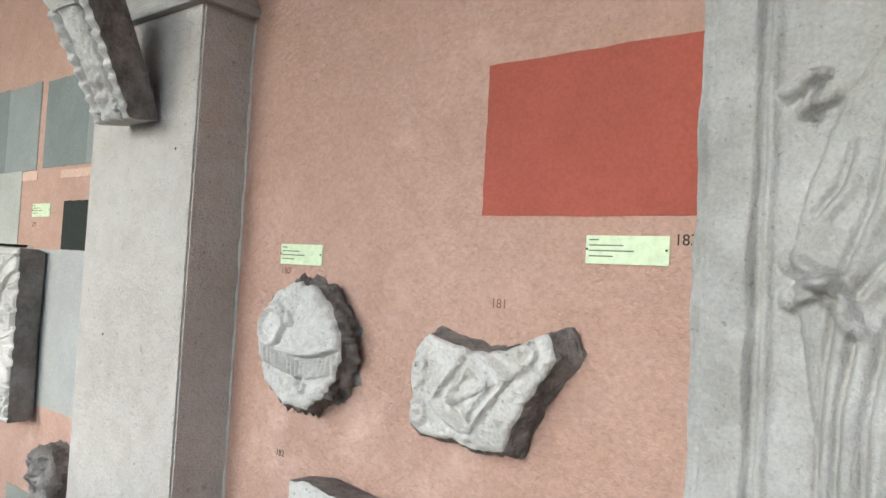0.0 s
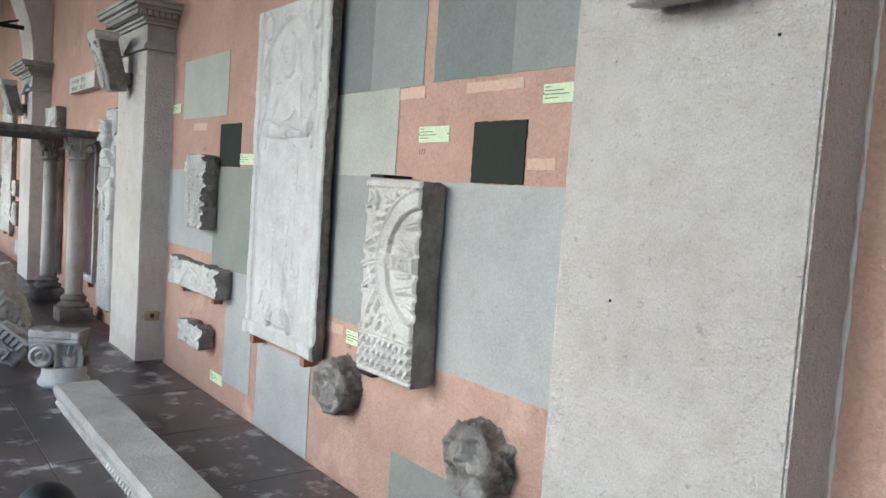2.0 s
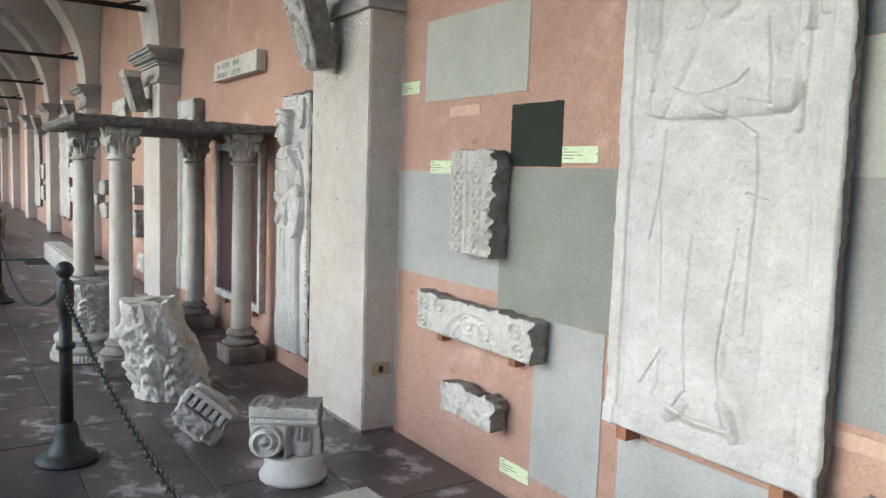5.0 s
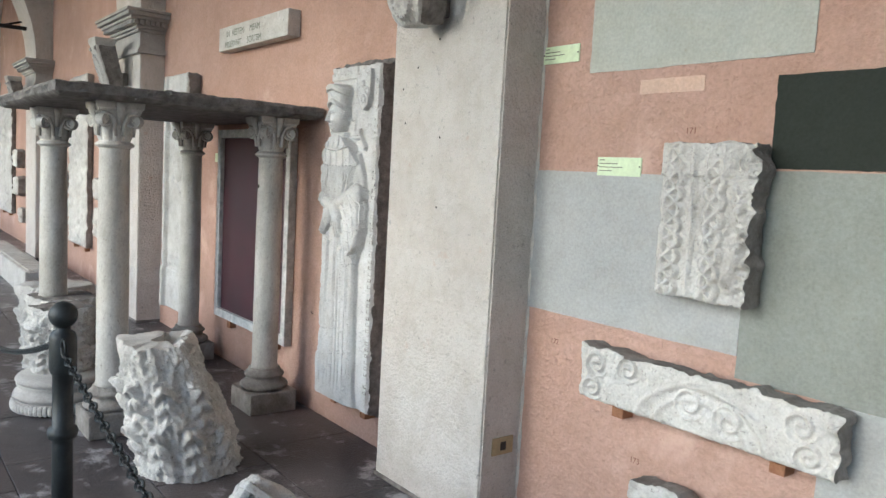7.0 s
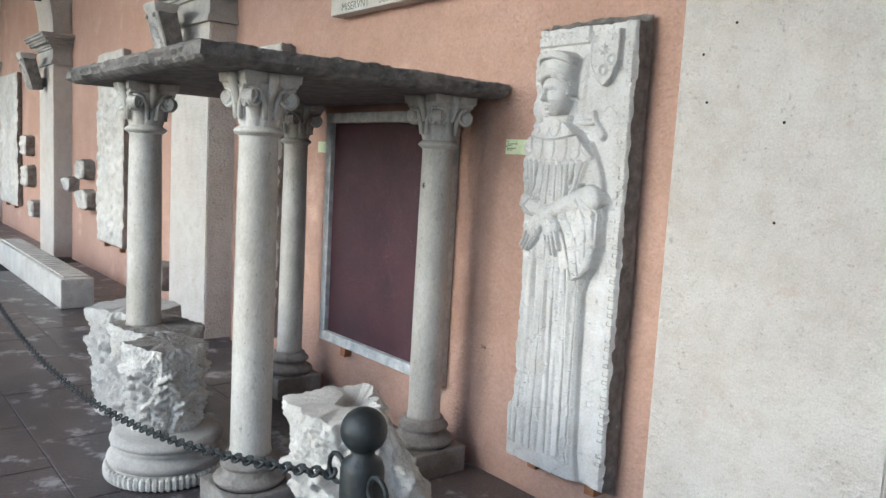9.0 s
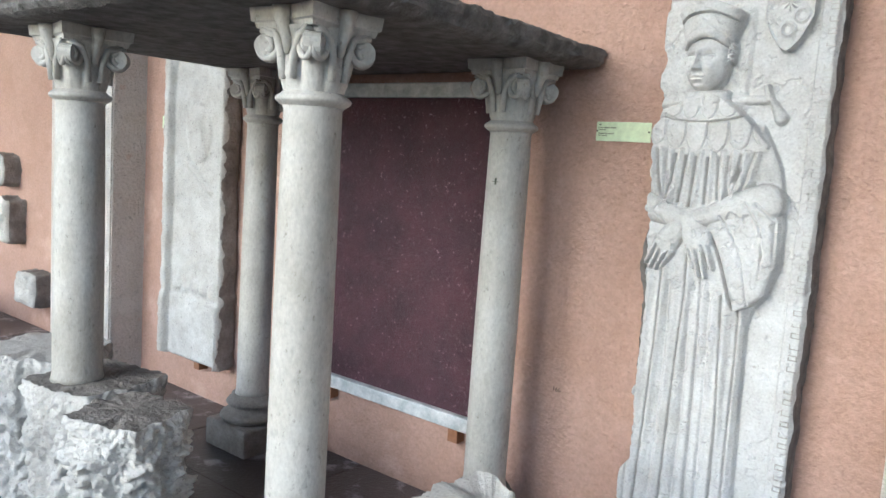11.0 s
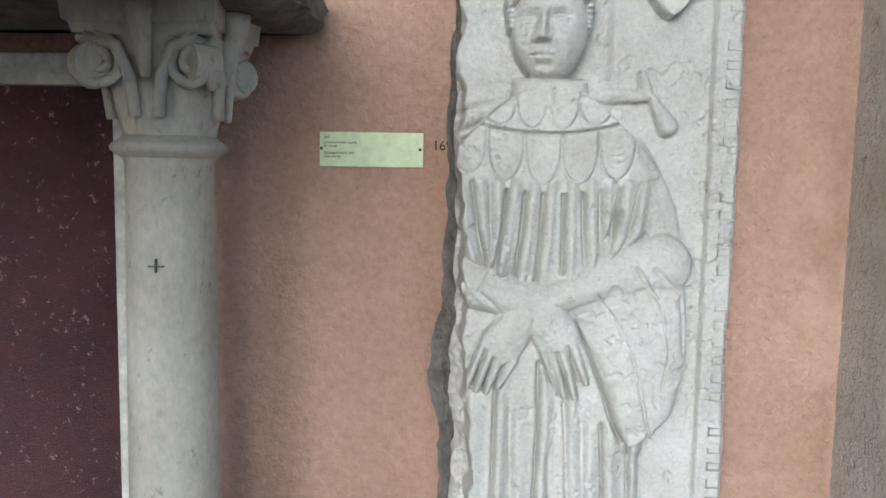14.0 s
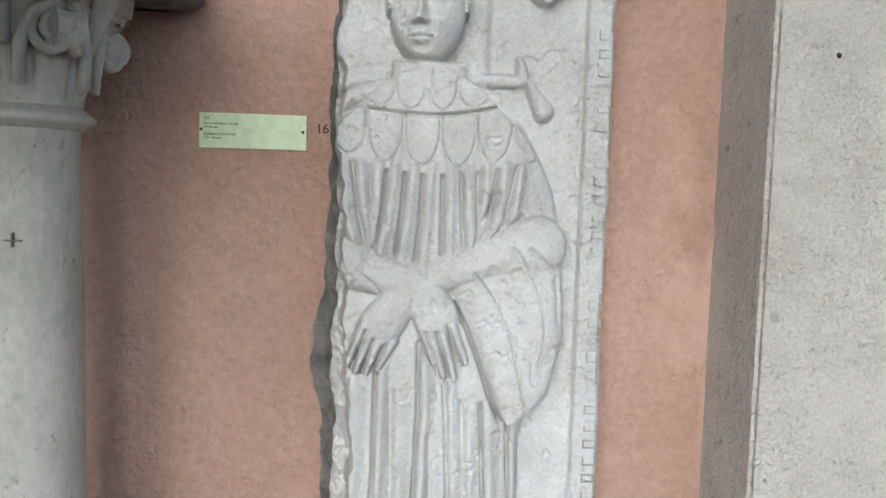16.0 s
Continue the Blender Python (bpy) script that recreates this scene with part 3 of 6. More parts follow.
# ---- carved slabs ----
def tomb_field(x, z):
    """Recumbent effigy in a tall cap, arms crossed, long pleated robe."""
    tool = 0.0022 * fractal(x * 70, z * 70, 5)
    h = 0 * x + tool * step(1.35, 1.42, z) * (1 - step(0.28, 0.33, x))
    h += 0.016 * step(0.458, 0.464, x) + 0.014 * step(1.752, 1.757, z) * (1 - step(0.285, 0.29, x))
    h -= 0.010 * groove(x - 0.448, 0.007)
    # pillow with tassels
    h = np.maximum(h, (0.012 + tool) * step(1.415, 1.425, z) * (1 - step(0.27, 0.29, x)) * (1 - step(1.70, 1.73, z)))
    h = np.maximum(h, 0.020 * limb(x, z, (-0.02, 1.425), (0.11, 1.452), 0.016, 0.014))
    h = np.maximum(h, 0.022 * limb(x, z, (-0.02, 1.385), (0.10, 1.43), 0.016, 0.014))
    h = np.maximum(h, 0.020 * limb(x, z, (0.22, 1.445), (0.335, 1.447), 0.016, 0.013))
    h = np.maximum(h, 0.024 * limb(x, z, (0.338, 1.485), (0.345, 1.45), 0.009, 0.015))
    h = np.maximum(h, 0.024 * limb(x, z, (0.355, 1.445), (0.385, 1.395), 0.009, 0.020))
    # shield
    sx, sz = (x - 0.380) / 0.070, (z - 1.582) / 0.212
    edge = np.where(sz > 0.45, 1.0, np.sqrt(np.clip(sz / 0.45, 0, 1)) ** 1.15)
    m = (edge - np.abs(sx)) * 0.070
    inside = step(0, 0.004, m) * (sz > 0) * (1 - step(0.99, 1.0, sz))
    h = np.where(inside > 0.05, 0.016 + 0.018 * inside - 0.006 * step(0.007, 0.011, m), h)
    for cx, cz, r in ((0.380, 1.718, 0.030), (0.340, 1.765, 0.018), (0.422, 1.765, 0.018), (0.342, 1.668, 0.020)):
        a, d = np.arctan2(z - cz, x - cx), np.hypot(x - cx, z - cz)
        h += 0.008 * (1 - step(0.5, 1.0, d / (r * (0.55 + 0.45 * np.cos(8 * a)))))
    for cx, cz in ((0.415, 1.68), (0.380, 1.642)):
        h += 0.009 * groove(np.hypot(x - cx, z - cz) - 0.017, 0.005)
    # cloak and robe
    right = np.interp(z, (0.0, 0.12, 0.5, 0.78, 0.83, 0.88, 0.98, 1.08, 1.17, 1.25, 1.32, 1.38), (0.40, 0.375, 0.365, 0.36, 0.372, 0.41, 0.436, 0.434, 0.424, 0.408, 0.375, 0.34))
    side = np.clip((right - x) / 0.11, 0, 1)
    robe = (0.014 * step(0, 0.006, right - x) + 0.034 * np.sqrt(1 - (1 - side) ** 2)) * (1 - step(1.35, 1.38, z))
    h = np.maximum(h, robe)
    on = step(0.0, 0.02, right - x)
    low = (1 - step(0.86, 0.95, z)) * on * step(0.06, 0.12, z)
    folds = ((((0.035, 0.90), (0.040, 0.70), (0.030, 0.10)), 0.012, 0.004), (((0.090, 0.93), (0.088, 0.75), (0.080, 0.48), (0.062, 0.08)), 0.022, 0.0032),
             (((0.118, 0.88), (0.124, 0.60), (0.112, 0.08)), 0.008, 0.006), (((0.166, 0.97), (0.168, 0.84), (0.160, 0.62), (0.157, 0.48), (0.150, 0.08)), 0.022, 0.003),
             (((0.190, 0.80), (0.196, 0.50), (0.190, 0.08)), 0.008, 0.006), (((0.216, 0.90), (0.226, 0.70), (0.234, 0.08)), 0.014, 0.0045), (((0.248, 0.86), (0.262, 0.55), (0.268, 0.08)), 0.008, 0.006),
             (((0.282, 0.86), (0.292, 0.68), (0.305, 0.48), (0.310, 0.08)), 0.020, 0.003), (((0.333, 0.83), (0.338, 0.70), (0.344, 0.08)), 0.020, 0.003))
    for pts, dp, wd in folds:
        near = crease(x, z, pts, wd)
        h += (0.35 * dp * crease(x, z, [(a + 0.012, b) for a, b in pts], 0.010) - dp * near) * on * step(0.05, 0.10, z)
    h += 0.003 * np.sin(x * 150 + 0.6 * np.sin(z * 5)) * low
    for k in range(7):
        h = np.maximum(h, 0.034 * limb(x, z, (0.03 + 0.052 * k, 0.13), (0.035 + 0.056 * k, 0.014), 0.020, 0.016))
    # chest pleats between the cape and the crossed arms
    chest = step(0, 0.012, z - np.interp(x, (0.0, 0.06, 0.172, 0.28, 0.34), (1.17, 1.135, 1.085, 1.135, 1.19))) * (1 - step(1.29, 1.31, z)) * (1 - step(0.33, 0.36, x))
    h += 0.008 * chest
    for a, b, dp in ((0.006, 0.040, 0.014), (0.040, 0.072, 0.018), (0.072, 0.080, 0.010), (0.104, 0.080, 0.026), (0.136, 0.118, 0.024), (0.167, 0.156, 0.018), (0.201, 0.203, 0.022), (0.233, 0.245, 0.018), (0.264, 0.268, 0.012), (0.300, 0.270, 0.016), (0.335, 0.285, 0.012)):
        pts = ((a, 1.295), ((a * 0.6 + b * 0.4), 1.20), (b, 1.12))
        h += chest * (0.010 * crease(x, z, [(p + 0.014, q) for p, q in pts], 0.009) - dp * crease(x, z, pts, 0.0034))
    for pts in (((0.30, 1.24), (0.275, 1.19), (0.262, 1.135)), ((0.345, 1.20), (0.30, 1.17), (0.27, 1.13)), ((0.355, 1.175), (0.32, 1.155), (0.28, 1.128))):
        h -= 0.016 * crease(x, z, pts, 0.006)
    # scalloped cape and collar
    lower = 1.272 + 0.9 * (x - 0.185) ** 2
    upper = 1.470 - 2.1 * np.abs(x - 0.175) ** 1.6
    cape = step(0, 0.003, z - lower) * step(0, 0.008, upper - z) * (1 - step(0.365, 0.372, x))
    dome = np.sqrt(np.clip(1 - ((x - 0.175) / 0.24) ** 2, 0, 1))
    h = np.where(cape > 0.02, np.maximum(h, 0.026 + 0.030 * cape * dome + 0.010 * step(0, 0.08, z - lower)), h)
    ring = 1.378 + 1.1 * (x - 0.165) ** 2
    h += (0.006 * step(-0.002, 0.002, z - ring) - 0.012 * groove(z - ring + 0.003, 0.0022)) * cape
    for k in range(7):
        cx = -0.030 + 0.064 * k
        sag = 0.9 * (cx - 0.18) ** 2
        m = petal(x, z, cx, 1.377 + 0.6 * sag, 1.288 + sag, 0.0325)
        h += cape * (z < ring - 0.003) * (0.003 * step(0.0, 0.22, m) - 0.006 * groove(m, 0.06))
    for k in range(6):
        cx = 0.030 + 0.055 * k
        m = petal(x, z, cx, 1.452 - 1.5 * abs(cx - 0.17) ** 1.6, 1.384 + 1.1 * (cx - 0.165) ** 2, 0.0275)
        h += cape * (z > ring) * (0.003 * step(0.0, 0.22, m) - 0.005 * groove(m, 0.07))
    neck = np.sqrt(np.clip(1 - ((x - 0.172) / 0.066) ** 2, 0, 1)) * step(1.428, 1.434, z + 0.6 * (0.066 - np.abs(x - 0.172)) * 0.35) * (1 - step(1.462, 1.475, z))
    h = np.where(neck > 0.05, np.maximum(h, 0.040 + 0.032 * neck), h)
    h -= 0.008 * crease(x, z, ((0.176, 1.45), (0.176, 1.425)), 0.002)
    # head
    cx, cz = 0.168, 1.550
    taper = 0.066 - 0.018 * np.clip((1.54 - z) / 0.08, 0, 1) ** 1.3
    face = np.sqrt(np.clip(1 - np.abs((x - cx) / taper) ** 2.2 - np.abs((z - cz) / 0.088) ** 2.8, 0, 1))
    mx = cx - 0.014
    f = 0.040 + 0.056 * face
    f += 0.004 * np.exp(-(((x - mx) / 0.036) ** 2 + ((z - 1.585) / 0.012) ** 2))
    nose = np.clip((1.585 - z) / 0.058, 0, 1)
    f += (0.008 + 0.020 * nose) * np.exp(-((x - mx + 0.004 * nose) / (0.0065 + 0.006 * nose ** 2)) ** 2) * step(1.522, 1.530, z) * (1 - step(1.575, 1.592, z))
    for sx in (-1, 1):
        ex = mx + sx * (0.030 if sx > 0 else 0.026)
        f -= 0.013 * np.exp(-(((x - ex) / 0.017) ** 2 + ((z - 1.568) / 0.010) ** 2))
        f += 0.011 * np.sqrt(np.clip(1 - ((x - ex) / 0.015) ** 2 - ((z - 1.563) / 0.0075) ** 2, 0, 1))
        f -= 0.005 * groove(z - 1.560 + 7 * (x - ex) ** 2 * -1, 0.0016) * (np.abs(x - ex) < 0.015)
        f -= 0.004 * groove(z - 1.571 + 8 * (x - ex) ** 2, 0.0016) * (np.abs(x - ex) < 0.016)
        f += 0.005 * np.exp(-(((x - mx - sx * 0.036) / 0.016) ** 2 + ((z - 1.532) / 0.016) ** 2))
        f -= 0.004 * crease(x, z, ((mx + sx * 0.015, 1.532), (mx + sx * 0.024, 1.512)), 0.003)
        f += 0.006 * np.exp(-(((x - mx - sx * 0.011) / 0.006) ** 2 + ((z - 1.531) / 0.006) ** 2))
    f += 0.007 * np.sqrt(np.clip(1 - ((x - mx) / 0.020) ** 2 - ((z - 1.509) / 0.006) ** 2, 0, 1)) + 0.007 * np.sqrt(np.clip(1 - ((x - mx) / 0.016) ** 2 - ((z - 1.499) / 0.006) ** 2, 0, 1))
    f -= 0.007 * groove(z - 1.504 - 2.5 * (x - mx) ** 2, 0.0014) * (np.abs(x - mx) < 0.021)
    f -= 0.004 * np.exp(-(((x - mx) / 0.016) ** 2 + ((z - 1.488) / 0.004) ** 2))
    f += 0.008 * np.exp(-(((x - mx - 0.002) / 0.017) ** 2 + ((z - 1.475) / 0.010) ** 2))
    h = np.where(face > 0.02, np.maximum(f, h), h)
    for sx in (-1, 1):
        hair = limb(x, z, (cx + sx * 0.068, 1.60), (cx + sx * 0.066, 1.555), 0.010, 0.007)
        h = np.where(hair > 0.1, np.maximum(h, 0.040 + 0.020 * hair + 0.004 * np.sin(z * 700)), h)
    # cap flaring upwards
    half = 0.068 + 0.032 * np.clip((z - 1.590) / 0.12, 0, 1)
    brow = 1.618 - 7.5 * (x - 0.168) ** 2
    cap_top = 1.726 - 3.4 * (x - 0.165) ** 2
    cap = np.sqrt(np.clip(1 - np.abs((x - 0.166) / half) ** 2.2, 0, 1)) * step(0, 0.003, z - brow) * (1 - step(-0.003, 0.003, z - cap_top))
    h = np.where(cap > 0.05, np.maximum(h, 0.034 + 0.066 * cap + 0.008 * groove(z - brow - 0.012, 0.010)), h)
    h -= 0.014 * groove(z - (cap_top - 0.036), 0.0022) * (cap > 0.1)
    h += 0.008 * step(0, 0.004, z - (cap_top - 0.034)) * (cap > 0.1)
    h -= 0.004 * groove(z - brow - 0.030, 0.003) * (cap > 0.1)
    # forearms
    arm0 = limb(x, z, (-0.03, 1.125), (0.155, 1.080), 0.048, 0.036)
    h = np.where(arm0 > 0.04, np.maximum(h, 0.036 + 0.042 * arm0), h)
    for pts in (((0.075, 1.135), (0.055, 1.10), (0.085, 1.075), (0.105, 1.045)), ((0.02, 1.14), (0.035, 1.10), (0.03, 1.075))):
        h -= 0.008 * crease(x, z, pts, 0.003)
    # wide hanging sleeve with a broad cuff
    sleeve = limb(x, z, (0.375, 1.150), (0.190, 1.090), 0.056, 0.030)
    h = np.where(sleeve > 0.04, np.maximum(h, 0.040 + 0.036 * sleeve), h)
    inner = np.interp(z, (0.825, 0.86, 0.95, 1.03, 1.07, 1.11), (0.325, 0.308, 0.280, 0.248, 0.215, 0.185))
    outer = np.interp(z, (0.825, 0.845, 0.88, 0.98, 1.08, 1.17), (0.335, 0.372, 0.405, 0.428, 0.424, 0.405))
    hang = (x > inner) * (x < outer) * (z > 0.828) * (z < 1.13)
    f = (x - inner) / np.maximum(outer - inner, 0.01)
    h = np.where(hang, np.maximum(h, 0.040 + 0.028 * np.sqrt(np.clip(1 - (2 * f - 1) ** 4, 0, 1))), h)
    h -= 0.034 * crease(x, z, ((0.228, 1.045), (0.256, 0.99), (0.283, 0.92), (0.302, 0.86), (0.318, 0.828)), 0.0034)
    band = ((0.262, 1.10), (0.305, 1.04), (0.335, 0.97), (0.352, 0.90), (0.362, 0.845))
    h -= 0.010 * crease(x, z, band, 0.0028)
    h -= 0.010 * crease(x, z, ((0.33, 1.145), (0.375, 1.08), (0.392, 1.00), (0.385, 0.93)), 0.0034)
    h -= 0.006 * crease(x, z, ((0.36, 1.145), (0.412, 1.10), (0.418, 1.0)), 0.004)
    h += 0.008 * crease(x, z, ((0.35, 1.12), (0.384, 1.05), (0.388, 0.96)), 0.008)
    for ax, az in ((0.252, 1.065), (0.282, 1.01), (0.305, 0.955), (0.322, 0.90), (0.335, 0.855)):
        h -= 0.006 * crease(x, z, ((ax - 0.014, az - 0.004), (ax, az + 0.004), (ax + 0.010, az - 0.006), (ax + 0.026, az + 0.002)), 0.0026) * hang
    # crossed palms and fingers
    for ax, az, bx, bz, w, roots, tips in ((0.135, 1.055, 0.100, 1.005, 0.040, ((0.070, 1.010), (0.082, 0.995), (0.097, 0.982), (0.120, 0.975)), ((0.040, 0.935), (0.055, 0.921), (0.073, 0.918), (0.094, 0.928))),
                                           (0.160, 1.085, 0.196, 1.020, 0.042, ((0.170, 1.000), (0.188, 0.993), (0.207, 0.995), (0.224, 1.008)), ((0.194, 0.938), (0.212, 0.914), (0.231, 0.912), (0.250, 0.940)))):
        palm = limb(x, z, (ax, az), (bx, bz), w * 0.80, w)
        h = np.where(palm > 0.05, np.maximum(h, 0.052 + 0.028 * palm), h)
        for (ux, uz), (tx, tz) in zip(roots, tips):
            h -= 0.012 * crease(x, z, ((ux - 0.010, uz), (tx - 0.010, tz)), 0.002)
            fg = limb(x, z, (ux, uz), (tx, tz), 0.0108, 0.0072)
            h = np.where(fg > 0.08, np.maximum(h, 0.044 + 0.030 * fg), h)
            for q in (0.45, 0.75):
                h += 0.003 * np.exp(-(((x - ux - q * (tx - ux)) / 0.006) ** 2 + ((z - uz - q * (tz - uz)) / 0.005) ** 2))
    # broken flank
    gone = 0.012 + 0.034 * (1 - step(0.80, 1.06, z)) * step(0.10, 0.5, z) + 0.014 * fractal(x * 0 + 2, z * 14, 9)
    rag = 1 - step(-0.006, 0.006, x - gone)
    h = h * (1 - rag) - rag * (0.012 + 0.018 * np.abs(fractal(x * 26, z * 20, 4)) + 0.5 * np.clip(gone - x, 0, 0.05))
    # chips along the lettered border
    h -= 0.020 * step(0.25, 0.6, fractal(x * 0 + 5, z * 11, 21)) * step(0.500, 0.512, x)
    h -= 0.004 * step(0.5, 0.62, fractal(x * 24, z * 24, 33))
    return h


tomb = thing("tomb_slab", "white marble tomb slab carved with a robed effigy in a tall cap", "tomb slab", loc=(0, 0, 0))
# Rough dark flank; the slate colour on it also paints in its deep shade.
slab = relief("slab", -9.012, -8.495, 0.205, 2.035, 1.525, 1.605, tomb_field, M_TOMB, M_CANOPY_AND_SHADE, 0.0021, (0.014, 0.006, 0.006, 0.012), 3, -2.2)
slab.parent = tomb
for x in (-8.92, -8.60):
    part("bracket", boxed(x, x + 0.05, 1.54, WALL, 0.165, 0.212, 0.003), M_BRACKET, tomb)
for k, z in enumerate(np.arange(1.93, 0.30, -0.033)):
    if k % 7 == 5:
        continue
    bm = boxed(-8.530, -8.505, 1.5065, 1.512, z, z + 0.0028)
    box(bm, -8.530, -8.527, 1.5065, 1.512, z, z + (0.017, 0.010, 0.015)[k % 3])
    if k % 2:
        box(bm, -8.530, -8.506, 1.5065, 1.512, z + 0.014, z + 0.0166)
    if k % 3 == 1:
        box(bm, -8.509, -8.506, 1.5065, 1.512, z, z + 0.014)
    part("letter", bm, M_TRIM, tomb)


def knight_field(x, z):
    """Worn flat effigy with folded arms under a lobed niche."""
    w, cx = 0.865, 0.43
    h = 0.012 * (1 - step(0.060, 0.072, x)) + 0.012 * step(w - 0.075, w - 0.062, x) + 0.016 * (1 - step(0.075, 0.09, z))
    h -= 0.006 * groove(x - 0.085, 0.006) + 0.006 * groove(x - w + 0.09, 0.006)
    # lobed arch and spandrels
    arch = np.hypot((x - cx) / 0.30, (z - 1.46) / 0.33)
    h += 0.016 * groove(arch - 1, 0.05) * (z > 1.38) + 0.010 * step(1.05, 1.12, arch) * (z > 1.42) * step(0.07, 0.1, x) * (1 - step(w - 0.1, w - 0.07, x))
    for sx in (0.155, w - 0.155):
        h += 0.014 * groove(np.hypot((x - sx) / 0.060, (z - 1.76) / 0.075) - 1, 0.16)
        h += 0.012 * limb(x, z, (sx, 1.66), (sx, 1.10), 0.022, 0.018)
    # shoulders, folded arms and gown
    body = limb(x, z, (cx - 0.01, 1.25), (cx, 0.30), 0.245, 0.205)
    h += 0.018 * step(0, 1.0, body)
    for sx in (-1, 1):
        h += 0.018 * limb(x, z, (cx + sx * 0.16, 1.40), (cx + sx * 0.235, 1.20), 0.075, 0.060)
        h += 0.016 * limb(x, z, (cx + sx * 0.235, 1.19), (cx - sx * 0.02, 1.17), 0.050, 0.040)
    h += 0.036 * oval(x, z, cx - 0.01, 1.58, 0.085, 0.125)
    for sx in (-1, 1):
        h += 0.014 * limb(x, z, (cx - 0.01 + sx * 0.085, 1.62), (cx - 0.01 + sx * 0.105, 1.47), 0.030, 0.038)
    h += 0.008 * limb(x, z, (cx - 0.015, 1.61), (cx - 0.015, 1.56), 0.008, 0.014)
    for sx in (-1, 1):
        h -= 0.008 * np.exp(-(((x - cx + 0.012 - sx * 0.032) / 0.016) ** 2 + ((z - 1.612) / 0.008) ** 2))
    h -= 0.006 * groove(z - 1.535, 0.004) * (np.abs(x - cx + 0.012) < 0.025)
    cuts = (((0.165, 1.40), (0.150, 1.28), (0.135, 1.16), (0.245, 1.135)), ((0.600, 1.43), (0.625, 1.30), (0.640, 1.165), (0.560, 1.185)),
            ((0.225, 1.30), (0.250, 1.245), (0.300, 1.225), (0.365, 1.212), (0.430, 1.225), (0.500, 1.24), (0.545, 1.28)), ((0.365, 1.21), (0.42, 1.165), (0.50, 1.13), (0.58, 1.08)),
            ((0.372, 0.745), (0.362, 0.60), (0.358, 0.47), (0.366, 0.33), (0.380, 0.22), (0.352, 0.16)), ((0.545, 0.78), (0.535, 0.68), (0.518, 0.57), (0.500, 0.42), (0.494, 0.34), (0.52, 0.21), (0.555, 0.13)),
            ((0.265, 0.335), (0.215, 0.27), (0.165, 0.19)), ((0.265, 0.335), (0.250, 0.22), (0.225, 0.165)), ((0.585, 1.07), (0.600, 0.92), (0.590, 0.70), (0.585, 0.45)), ((0.565, 0.895), (0.635, 0.875)),
            ((0.235, 1.10), (0.215, 0.90), (0.175, 0.72)), ((0.215, 0.90), (0.240, 0.70), (0.245, 0.45)), ((0.30, 0.16), (0.43, 0.125), (0.55, 0.13)))
    for pts in cuts:
        h -= 0.018 * crease(x, z, pts, 0.0034)
        h += 0.004 * crease(x, z, [(a + 0.014, b) for a, b in pts], 0.012)
    for sx in (-1, 1):
        h += 0.020 * limb(x, z, (cx + sx * 0.09, 0.17), (cx + sx * 0.13, 0.115), 0.055, 0.032)
    h += 0.010 * oval(x, z, cx, 0.14, 0.13, 0.045)
    return h + 0.003 * fractal(x * 6, z * 6, 11) - 0.005 * step(0.55, 0.75, fractal(x * 7 + 3, z * 3, 14)) + 0.0015 * fractal(x * 40, z * 40, 3)


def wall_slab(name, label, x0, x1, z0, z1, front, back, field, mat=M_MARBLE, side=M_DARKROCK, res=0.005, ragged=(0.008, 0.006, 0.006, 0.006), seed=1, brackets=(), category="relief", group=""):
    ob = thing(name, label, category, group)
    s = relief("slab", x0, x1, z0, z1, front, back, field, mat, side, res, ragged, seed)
    s.parent = ob
    for bx in brackets:
        part("bracket", boxed(bx, bx + 0.05, back - 0.05, WALL, z0 - 0.05, z0 + 0.004, 0.003), M_BRACKET, ob)
    return ob


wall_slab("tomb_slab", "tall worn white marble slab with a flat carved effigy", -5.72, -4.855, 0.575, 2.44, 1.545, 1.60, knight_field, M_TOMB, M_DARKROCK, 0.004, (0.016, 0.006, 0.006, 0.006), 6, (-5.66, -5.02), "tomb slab")


